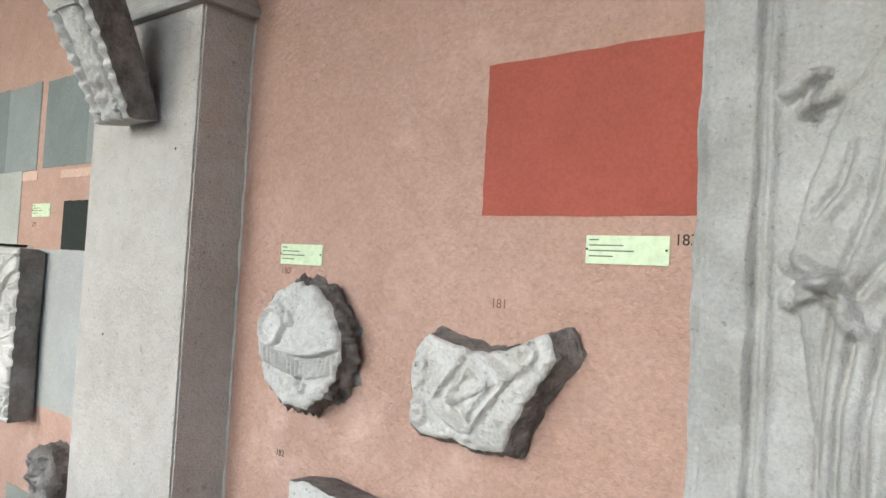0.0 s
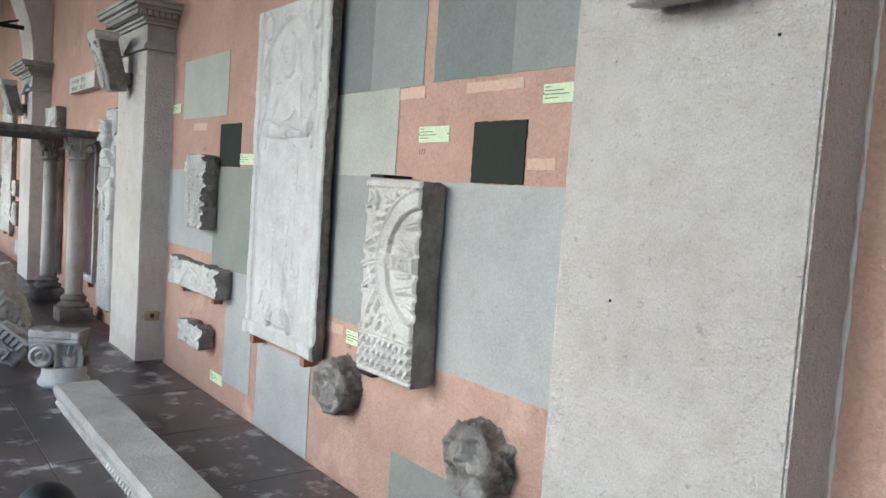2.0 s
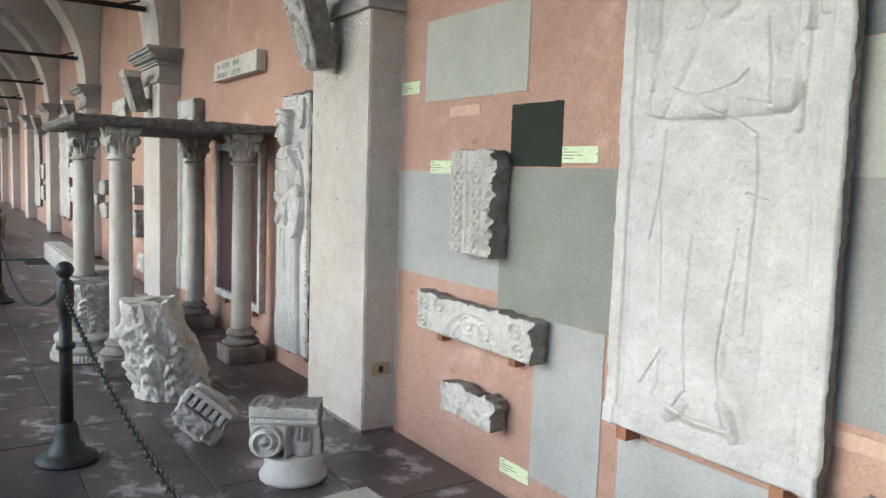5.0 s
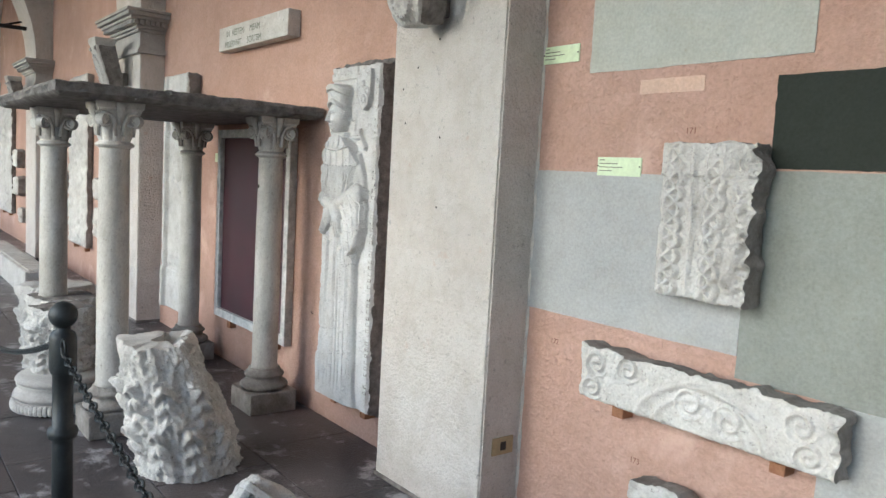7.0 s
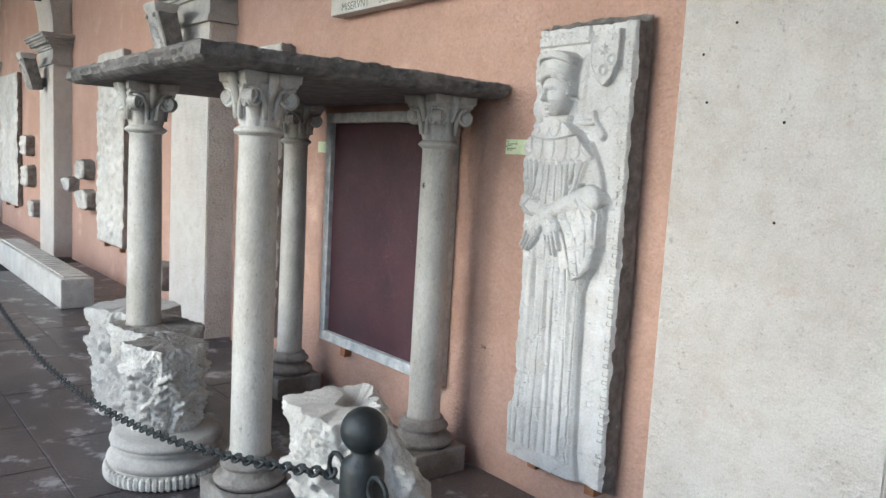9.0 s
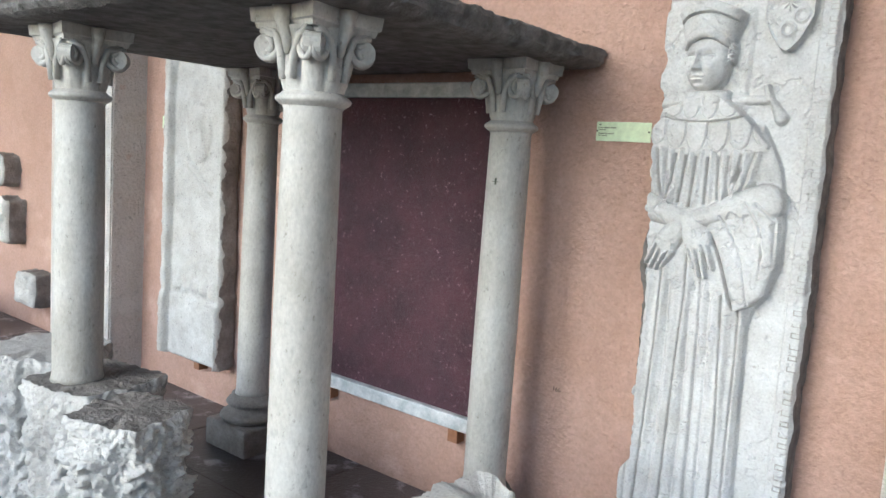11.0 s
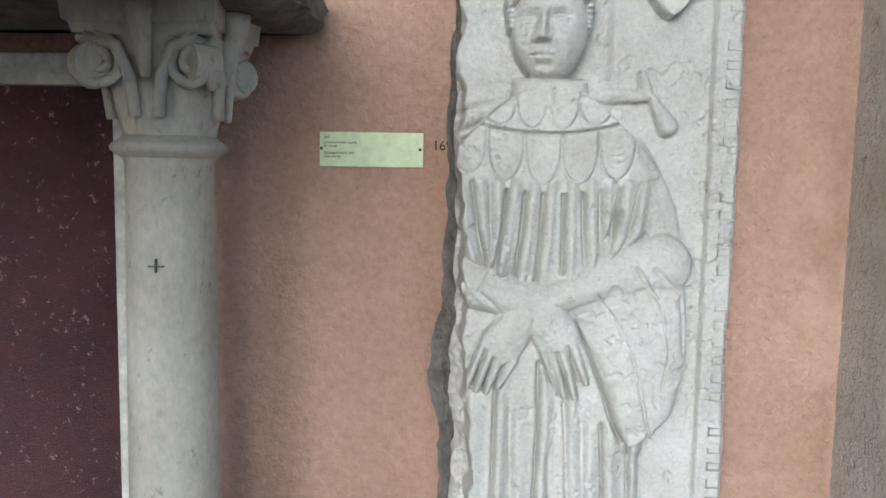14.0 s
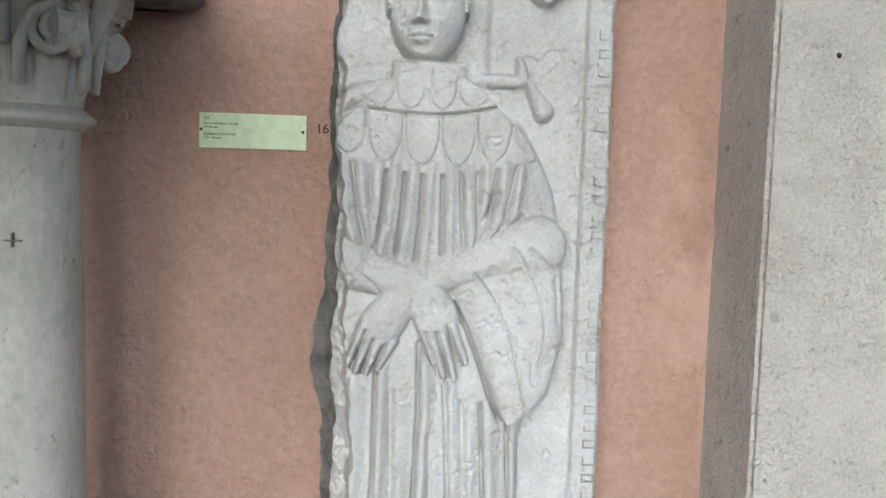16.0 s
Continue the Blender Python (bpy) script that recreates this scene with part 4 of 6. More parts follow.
def wheel_field(x, z):
    """Half a wheel with leaves inside, scrolling foliage outside and a pierced plait below."""
    h = 0 * x
    cx, cz = 0.432, 0.505
    d = np.hypot(x - cx, (z - cz) * 0.97)
    a = np.arctan2(z - cz, cx - x)
    up = step(0.185, 0.192, z)
    # foliage outside the ring: stems with toothed leaves
    out = step(0.305, 0.312, d) * up * (1 - step(0.805, 0.812, z))
    u = 0.070 + 0.022 * np.sin(z * 21)
    h += out * 0.014 * np.sqrt(np.clip(1 - ((x - u) / 0.016) ** 2, 0, 1))
    teeth = 0.5 + 0.5 * np.sin(np.arctan2(z - cz, cx - x) * 44 + d * 60)
    h = np.maximum(h, out * 0.016 * teeth * step(0.320, 0.330, d) * (1 - step(0.375, 0.395, d)))
    for k in range(7):
        zz = 0.235 + 0.088 * k
        bend = 1 if k % 2 else -1
        leaf = limb(x, z, (0.085, zz), (0.022, zz + 0.034 * bend), 0.026, 0.012)
        h = np.maximum(h, out * 0.019 * leaf)
        h -= out * 0.010 * crease(x, z, ((0.085, zz), (0.022, zz + 0.034 * bend)), 0.003)
    for k in range(4):
        ax = 0.06 + 0.075 * k
        h = np.maximum(h, out * 0.018 * limb(x, z, (ax, 0.795), (ax + 0.045, 0.755), 0.024, 0.012))
        h = np.maximum(h, out * 0.016 * spiral(x, z, ax + 0.02, 0.735, 0.026, 1.2, 0.22))
        h = np.maximum(h, out * 0.018 * limb(x, z, (ax, 0.215), (ax + 0.04, 0.245), 0.022, 0.012))
    # the wheel: a broad flat band between two rims
    band = step(0.222, 0.228, d) * (1 - step(0.300, 0.306, d)) * up
    h = np.where(band > 0.5, 0.014, h)
    for r in (0.300, 0.232):
        h = np.maximum(h, up * 0.022 * np.sqrt(np.clip(1 - ((d - r) / 0.011) ** 2, 0, 1)))
    h -= up * 0.010 * groove(d - 0.214, 0.006)
    # leaves within
    inn = 1 - step(0.205, 0.212, d)
    h -= 0.012 * inn
    for s in (1, -1):
        for ax, az, bx, bz, r in ((0.40, 0.085, 0.285, 0.115, 0.040), (0.41, 0.17, 0.33, 0.155, 0.028), (0.36, 0.045, 0.27, 0.055, 0.020)):
            leaf = limb(x, z, (ax, cz + s * az), (bx, cz + s * bz), r, r * 0.55)
            h = np.maximum(h, inn * (0.024 * leaf - 0.006))
            h -= inn * 0.012 * crease(x, z, ((ax, cz + s * az), (bx, cz + s * bz)), 0.0032)
    knot = limb(x, z, (0.20, cz), (0.43, cz), 0.030, 0.034)
    h = np.where((knot > 0.1) & (d < 0.24), 0.018 + 0.008 * np.sin(x * 130 + 24 * np.abs(z - cz)), h)
    h = np.maximum(h, 0.026 * spiral(x, z, 0.335, cz, 0.028, 1.5, 0.22))
    # joint in the ring where the foliage springs
    h = np.maximum(h, 0.022 * limb(x, z, (0.02, cz - 0.03), (0.125, cz), 0.018, 0.020))
    h -= 0.012 * crease(x, z, ((0.0, cz - 0.045), (0.06, cz - 0.02), (0.14, cz - 0.005), (0.20, cz - 0.03)), 0.004)
    # pierced plait and borders
    low = (z > 0.028) & (z < 0.172)
    hole = np.sin(x * 74 + z * 66) * np.sin(x * 74 - z * 66)
    h = np.where(low, 0.012 - 0.024 * step(0.30, 0.5, hole) + 0.006 * np.cos(x * 148) * np.cos(z * 132), h)
    h += 0.012 * groove(z - 0.183, 0.009) + 0.010 * (1 - step(0.016, 0.022, z)) + 0.014 * step(0.812, 0.818, z)
    return h - 0.004 + 0.002 * fractal(x * 20, z * 20, 2)


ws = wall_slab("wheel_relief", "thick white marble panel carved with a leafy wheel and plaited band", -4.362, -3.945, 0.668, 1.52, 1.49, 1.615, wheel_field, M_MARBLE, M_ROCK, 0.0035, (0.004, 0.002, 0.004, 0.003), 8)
for x, z in ((-4.33, 1.524), (-4.33, 0.655)):
    part("clamp", boxed(x, x + 0.11, 1.485, WALL, z, z + 0.012), M_RUST, ws, "black iron clamp")


def worn_field(n, amp=0.012, seed=1):
    def f(x, z):
        h = amp * (0.5 + 0.5 * np.sin(x * n + 3 * fractal(x * 5, z * 5, seed)) * np.sin(z * n * 0.9 + 3 * fractal(x * 5 + 9, z * 5, seed + 3)))
        return h + amp * 0.8 * fractal(x * 16, z * 16, seed)
    return f


def cross_field(x, z):
    h = 0.010 * step(0.395, 0.40, z)
    for k in range(3):
        h = np.maximum(h, 0.016 * np.sqrt(np.clip(1 - ((x - 0.06 - 0.03 * np.sin(z * 42 + k * 2.1)) / 0.013) ** 2, 0, 1)))
        h = np.maximum(h, 0.015 * np.sqrt(np.clip(1 - ((x - 0.21 - 0.028 * np.sin(z * 38 + k * 2.1)) / 0.013) ** 2, 0, 1)))
    h += 0.012 * groove(x - 0.135, 0.010)
    return h + 0.030 * step(0.23, 0.32, x) * fractal(x * 22, z * 22, 4) + 0.003 * fractal(x * 30, z * 30, 3)


def arches_field(x, z):
    h = 0 * x
    for cx in (0.52,):
        d = np.hypot((x - cx), (z + 0.02) * 1.35)
        h += 0.015 * groove(d - 0.24, 0.016) + 0.010 * groove(d - 0.18, 0.012)
    for cx, cz, r in ((0.09, 0.14, 0.05), (0.08, 0.05, 0.045), (0.23, 0.15, 0.05), (0.48, 0.10, 0.055), (0.62, 0.08, 0.06), (0.84, 0.13, 0.05), (0.87, 0.05, 0.045)):
        h = np.maximum(h, 0.016 * spiral(x, z, cx, cz, r, 1.7, 0.22))
    return h + 0.004 * fractal(x * 25, z * 25, 2) + 0.02 * step(0.86, 0.95, x) * fractal(x * 20, z * 20, 9)


wall_slab("carved_fragment", "upright worn marble fragment with plaited carving", -6.785, -6.435, 1.12, 1.632, 1.52, 1.62, cross_field, M_MARBLE, M_ROCK, 0.004, (0.012, 0.02, 0.012, 0.012), 12, (), "stone fragment")
wall_slab("carved_fragment", "long marble fragment with carved arches and scrolls", -7.08, -6.115, 0.695, 0.90, 1.52, 1.62, arches_field, M_MARBLE, M_ROCK, 0.004, (0.02, 0.02, 0.008, 0.02), 14, (-6.95, -6.35), "stone fragment")
wall_slab("carved_fragment", "small broken block with worn carved rosettes", -6.82, -6.37, 0.315, 0.49, 1.52, 1.62, worn_field(60, 0.014, 5), M_MARBLE, M_ROCK, 0.005, (0.02, 0.03, 0.01, 0.025), 16, (), "stone fragment")


def rings_field(x, z):
    h = 0.010 * (1 - step(0.0, 0.02, z))
    for k in range(4):
        cx = 0.14 + 0.27 * k
        for r in (0.125, 0.095):
            h = np.maximum(h, 0.018 * groove(np.hypot(x - cx, z - 0.17) - r, 0.012))
        h = np.maximum(h, 0.016 * spiral(x, z, cx, 0.17, 0.06, 1.4, 0.25))
    return h + 0.003 * fractal(x * 25, z * 25, 7)


wall_slab("carved_fragment", "long broken frieze with interlaced carved rings", -1.83, -0.72, 0.46, 0.865, 1.50, 1.62, rings_field, M_MARBLE, M_DARKROCK, 0.006, (0.006, 0.006, 0.006, 0.012), 18, (-1.7, -0.9), "stone fragment")


def saint_field(x, z):
    """Draped figure in a moulded frame."""
    h = 0.030 * (1 - step(0.118, 0.128, x)) + 0.016 * groove(x - 0.146, 0.009) - 0.008 * groove(x - 0.030, 0.006)
    h += 0.012 * fractal(x * 12, z * 9, 3) * (x < 0.12)
    edge = np.interp(z, (0.0, 0.70, 0.975, 1.22, 1.32, 1.46, 1.62, 1.70, 1.80, 2.0, 2.2), (0.26, 0.26, 0.245, 0.205, 0.190, 0.215, 0.275, 0.325, 0.36, 0.40, 0.46))
    far = 0.96 - edge
    t = np.clip((x - edge) / np.maximum(far - edge, 0.05), 0, 1)
    on = step(0.0, 0.006, x - edge) * (1 - step(-0.006, 0.0, x - far)) * (1 - step(2.1, 2.2, z))
    h += on * (0.012 + 0.050 * np.sqrt(np.clip(1 - (2 * t - 1) ** 2, 0, 1)))
    # gathered cloth and small clasped shapes on the near side
    for a, b, r in (((0.175, 1.635), (0.235, 1.665), 0.020), ((0.205, 1.60), (0.255, 1.62), 0.018), ((0.215, 1.66), (0.222, 1.585), 0.014), ((0.19, 1.315), (0.275, 1.27), 0.026), ((0.19, 1.245), (0.27, 1.285), 0.024), ((0.26, 1.28), (0.31, 1.20), 0.028)):
        h += 0.024 * limb(x, z, a, b, r, r * 0.7)
    for pts in (((0.195, 1.30), (0.235, 1.285), (0.275, 1.29)), ((0.195, 1.255), (0.24, 1.262), (0.285, 1.25)), ((0.275, 1.24), (0.255, 1.10), (0.245, 0.92), (0.25, 0.70)), ((0.31, 1.19), (0.285, 1.05), (0.28, 0.80)), ((0.36, 1.22), (0.33, 1.05), (0.33, 0.80)),
                ((0.285, 1.30), (0.33, 1.42), (0.35, 1.55)), ((0.31, 1.26), (0.38, 1.36), (0.43, 1.45)), ((0.235, 1.40), (0.275, 1.45), (0.29, 1.52))):
        h -= 0.020 * crease(x, z, pts, 0.006)
        h += 0.012 * crease(x, z, [(a + 0.020, b) for a, b in pts], 0.014)
    return h + 0.007 * fractal(x * 10, z * 10, 6) - 0.010 * np.exp(-((x - 0.285) ** 2 + (z - 1.40) ** 2) / 0.0002)


wall_slab("carved_slab", "large white marble slab with a draped figure in a moulded frame", -0.605, 0.45, 0.25, 2.75, 1.505, 1.62, saint_field, M_GREYMARBLE, M_ROCK, 0.006, (0.010, 0.008, 0.006, 0.006), 21, (-0.4, 0.2), "tomb slab")


def roundel_outline(a):
    return 0.195 * (1 + 0.035 * fractal(np.cos(a) * 7 + 5, np.sin(a) * 7 + 5, 2))


def roundel_field(x, z):
    band = z - 0.015 - 1.2 * (x - 0.02) ** 2 + 0.05
    h = 0.010 * step(-0.002, 0.003, band) - 0.010 * groove(band, 0.005) + 0.010 * groove(band - 0.012, 0.007)
    strip = (band > -0.062) & (band < -0.008)
    h += np.where(strip, 0.005 * np.sin(x * 330), 0.0) - 0.008 * groove(band + 0.068, 0.005)
    h += 0.010 * groove(np.hypot(x + 0.10, z - 0.055) - 0.055, 0.008) - 0.008 * groove(np.hypot(x + 0.10, z - 0.055) - 0.070, 0.005)
    h += 0.014 * limb(x, z, (-0.06, 0.13), (-0.01, 0.07), 0.020, 0.014) - 0.010 * crease(x, z, ((-0.07, 0.16), (-0.03, 0.11), (-0.035, 0.07)), 0.005)
    h += 0.012 * groove(np.hypot(x - 0.035, z + 0.115) - 0.022, 0.007) - 0.012 * np.exp(-((x + 0.08) ** 2 + (z + 0.15) ** 2) / 0.0006)
    return 1.5 * h + 0.010 * fractal(x * 12, z * 12, 4)


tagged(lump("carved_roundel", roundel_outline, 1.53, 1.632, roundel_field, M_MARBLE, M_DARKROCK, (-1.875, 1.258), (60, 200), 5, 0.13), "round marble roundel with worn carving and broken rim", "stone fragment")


def shard_outline(a):
    """Fragment with hollow upper and right flanks."""
    corners = ((-0.198, 0.111), (-0.150, 0.098), (-0.109, 0.090), (-0.05, 0.078), (0.002, 0.079), (0.055, 0.090), (0.102, 0.112), (0.172, 0.146), (0.196, 0.082), (0.150, 0.018), (0.112, -0.036), (0.082, -0.095), (0.061, -0.153), (0.002, -0.164), (-0.10, -0.150), (-0.207, -0.157), (-0.254, -0.130), (-0.246, -0.06), (-0.258, 0.014), (-0.235, 0.07))
    rim = sorted((math.atan2(v, u), math.hypot(u, v)) for u, v in corners)
    rim = [(rim[-1][0] - 2 * math.pi, rim[-1][1])] + rim + [(rim[0][0] + 2 * math.pi, rim[0][1])]
    w = (a + math.pi) % (2 * math.pi) - math.pi
    return np.interp(w, [k[0] for k in rim], [k[1] for k in rim]) * (1 + 0.012 * grain(np.cos(a) * 12, np.sin(a) * 12, 3))


def shard_field(x, z):
    u, v = (x + 0.045) * 0.80 - (z + 0.02) * 0.60, (x + 0.045) * 0.60 + (z + 0.02) * 0.80
    h = 0 * x
    m = np.maximum(np.abs(u) * 1.25, np.abs(v) * 0.85)
    h += 0.012 * groove(m - 0.085, 0.010) - 0.010 * groove(m - 0.066, 0.005) + 0.010 * groove(m - 0.045, 0.010)
    h += 0.010 * limb(u, v, (-0.02, -0.05), (0.03, 0.05), 0.016, 0.010) - 0.012 * np.exp(-((u + 0.02) ** 2 + (v + 0.01) ** 2) / 0.0004)
    h -= 0.010 * crease(x, z, ((-0.25, -0.04), (-0.19, -0.07), (-0.16, -0.11), (-0.08, -0.135), (-0.01, -0.13), (0.03, -0.09), (0.05, -0.02), (0.09, 0.02)), 0.006)
    h += 0.010 * crease(x, z, ((-0.20, 0.06), (-0.19, 0.0), (-0.22, -0.03)), 0.012) + 0.010 * crease(x, z, ((0.06, 0.03), (0.11, 0.05), (0.14, 0.09)), 0.012)
    for cx, cz in ((-0.215, 0.03), (-0.215, -0.10), (0.12, 0.09)):
        h = np.maximum(h, 0.012 * spiral(x, z, cx, cz, 0.035, 1.2, 0.28))
    return 1.5 * h + 0.009 * fractal(x * 16, z * 16, 3)


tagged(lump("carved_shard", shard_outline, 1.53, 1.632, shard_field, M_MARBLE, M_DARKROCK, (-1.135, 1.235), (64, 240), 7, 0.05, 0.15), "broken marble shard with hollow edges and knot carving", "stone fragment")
for x, z, r, s in ((-4.665, 0.50, 0.135, 3), (-3.60, 0.475, 0.145, 9)):
    tagged(lump("carved_boss", lambda a, r=r, s=s: r * (1 + 0.07 * fractal(np.cos(a) * 2 + s, np.sin(a) * 2, s)), 1.52, 1.632, worn_field(38, 0.030, s), M_ROCK, M_DARKROCK, (x, z), (40, 120), s, 0.12), "rough rounded stone boss fixed to the wall", "stone fragment")


# ---- framed porphyry panel ----
por = thing("framed_panel", "dark purple porphyry panel in a veined marble frame", "panel")
px0, px1, pz0, pz1 = -10.80, -9.60, 0.33, 1.725
part("porphyry", boxed(px0 + 0.055, px1 - 0.055, 1.605, 1.625, pz0 + 0.055, pz1 - 0.055), M_PORPHYRY, por, "dark purple speckled stone")
for a in ((px0, px1, pz1 - 0.06, pz1), (px0, px1, pz0, pz0 + 0.06), (px0, px0 + 0.06, pz0 + 0.06, pz1 - 0.06), (px1 - 0.06, px1, pz0 + 0.06, pz1 - 0.06)):
    bm = boxed(a[0], a[1], 1.575, 1.628, a[2], a[3], 0.006)
    part("frame", bm, M_VEIN, por)
for x in (-10.55, -9.80):
    part("bracket", boxed(x, x + 0.05, 1.58, WALL, 0.275, 0.332, 0.003), M_BRACKET, por)

# inscription plaque
pl = thing("inscription_plaque", "grey marble plaque with a worn two line inscription", "plaque")
bm = boxed(-10.74, -9.62, 1.54, 1.625, 2.285, 2.45, 0.006)
part("plate", bm, M_MARBLE, pl)
for word, wx in (("IN", -10.60), ("VESTEM", -10.50), ("MEAM", -10.20)):
    writing(word, wx, 1.539, 2.375, 0.062, M_PALEINK, pl, "word")
for word, wx in (("MISERVNT", -10.62), ("SORTEM", -10.24)):
    writing(word, wx, 1.539, 2.30, 0.062, M_PALEINK, pl, "word")


# ---- consoles on the pilasters ----
def console(i, z0=2.05, dx=-0.42):
    """S-curved bracket leaning out at the top; the first is leafy, the others carry a beaded oval."""
    ob = thing("stone_console", "carved marble console bracket jutting from a pilaster", "console", "consoles", (pil_x(i) + dx, PIL, z0))
    leafy = i == 0
    T, S = 90, 49
    verts, faces = [], []
    wide = 0.150 if leafy else 0.115
    for k in range(T + 1):
        t = k / T
        y = (-0.045 - 0.05 * math.sin(t * 2.6) - 0.15 * t ** 2.2) if leafy else (-0.075 - 0.03 * math.sin(t * 2.6) - 0.08 * t ** 2)
        z = 0.40 * t
        half = wide * (0.55 + 0.45 * min(1.0, t / 0.25) ** 0.6) if not leafy else wide * (0.85 + 0.15 * t)
        front = []
        for j in range(S):
            s = j / (S - 1) * 2 - 1
            e = abs(s)
            out = 0.075 + 0.015 * t
            if leafy:
                rim = max(0.0, 1 - ((e - 0.82) / 0.20) ** 2) ** 0.5 if abs(e - 0.82) < 0.2 else 0.0
                out += 0.020 * math.sqrt(max(0, 1 - (s / 0.52) ** 2)) - 0.030 * math.exp(-((e - 0.56) / 0.06) ** 2) + rim * (0.016 + 0.007 * math.sin(t * 52 + s * 4))
                out += 0.010 * math.sin(t * 40) * (e < 0.3) * max(0, math.sin(t * 6.3))
            else:
                q = math.hypot(s / 0.62, (t - 0.42) / 0.36)
                out += 0.040 * math.sqrt(max(0, 1 - s * s)) * min(1, t / 0.12) ** 0.5 + 0.014 * math.exp(-((q - 1) / 0.07) ** 2) + 0.018 * math.exp(-((e - 0.95) / 0.08) ** 2)
                out += (0.012 * noise.noise((s * 5, t * 12, i)) if q < 0.9 else 0.0)
            out += 0.006 * noise.noise((s * 9, t * 24, i + 0.5))
            front.append((s * half, y - out * (1 if k else 0.7), z - 0.03 * t))
        back = [(s * half * 0.94, y + 0.035, z + 0.015) for s in np.linspace(1, -1, 9)]
        verts.extend(front + back)
    n = S + 9
    for k in range(T):
        for j in range(n):
            a, b = k * n + j, k * n + (j + 1) % n
            faces.append((a, b, b + n, a + n))
    faces.append(tuple(range(n))[::-1])
    faces.append(tuple(T * n + j for j in range(n)))
    me = bpy.data.meshes.new("scroll")
    me.from_pydata(verts, [], faces)
    me.materials.append(M_MARBLE)
    me.materials.append(M_DARKROCK)
    for f in me.polygons[:T * n]:
        f.use_smooth = f.index % n < S - 1
        f.material_index = 0 if f.index % n < S - 1 else 1
    body = new("scroll", me)
    body.parent = ob
    bm = bmesh.new()
    rings = []
    for z, g in ((0.355, 0.70), (0.375, 0.86), (0.40, 1.0), (0.425, 1.06), (0.44, 1.05)):
        ring = []
        for j in range(48):
            a = 2 * math.pi * j / 48
            c, s = math.cos(a), math.sin(a)
            q = 1 / max(abs(c), abs(s)) ** 0.7
            ring.append(bm.verts.new((0.135 * g * q * c * (1 + 0.04 * noise.noise((c * 3, s * 3, z * 9))), (-0.265 if leafy else -0.215) + 0.095 * g * q * s, z)))
        rings.append(ring)
    for lo, hi in zip(rings, rings[1:]):
        for j in range(48):
            bm.faces.new((lo[j], lo[(j + 1) % 48], hi[(j + 1) % 48], hi[j]))
    bm.faces.new(rings[-1])
    bm.faces.new(rings[0][::-1])
    part("head", bm, M_MARBLE, ob, "chipped flaring top slab")
    for s in (-0.06, 0.06) if leafy else (-0.075, 0.075):
        y0, z1 = (-0.115, 0.028) if leafy else (-0.265, 0.335)
        c = [(s, y0 - (0.034 - 0.0014 * q) * math.cos(q * 0.42), z1 + (0.034 - 0.0014 * q) * math.sin(q * 0.42)) for q in range(22)]
        part("curl", tube(c, 0.013, 8), M_MARBLE, ob, smooth=True)
    if not leafy:
        for q in range(26):
            a = 2 * math.pi * q / 26
            s, t = 0.62 * math.cos(a), 0.42 + 0.36 * math.sin(a)
            y = -0.075 - 0.03 * math.sin(t * 2.6) - 0.08 * t ** 2 - 0.075 - 0.015 * t - 0.040 * math.sqrt(1 - s * s) - 0.013
            bm = bmesh.new()
            bmesh.ops.create_icosphere(bm, subdivisions=1, radius=0.0065, matrix=Matrix.Translation((s * wide, y, 0.40 * t - 0.03 * t)))
            part("bead", bm, M_MARBLE, ob, smooth=True)
    part("tenon", boxed(-0.06, 0.06, -0.09, 0.0, 0.05, 0.16, 0.01), M_ROCK, ob)
    return ob


for i in range(0, 5):
    console(i, 1.99 if i == 0 else 2.09, -0.35 if i == 0 else -0.42)
for x, z in ((-8.05, 1.95), (-8.13, 1.705), (-7.865, 1.639), (-7.864, 1.337), (-8.158, 1.86), (-2.467, 1.897), (-2.9, 1.2), (-7.9, 2.06)):
    tagged(link_mesh("screw_hole", lathe([(0.004, 0), (0.005, 0.001), (0.004, 0.003)], 10), M_INK), "small dark plugged hole in the pilaster plaster", "hole", "plugged holes").matrix_basis = pose(x, PIL + 0.001, z, 90)
# socket on pilaster side
so = thing("wall_socket", "old yellowed electric socket plate on the pilaster flank", "socket", loc=(pil_x(1), 1.475, 0.335))
part("plate", boxed(0, 0.008, 0, 0.115, 0, 0.075, 0.003), M_BRASS, so)
part("insert", boxed(0.008, 0.011, 0.043, 0.072, 0.02, 0.055), M_INK, so)


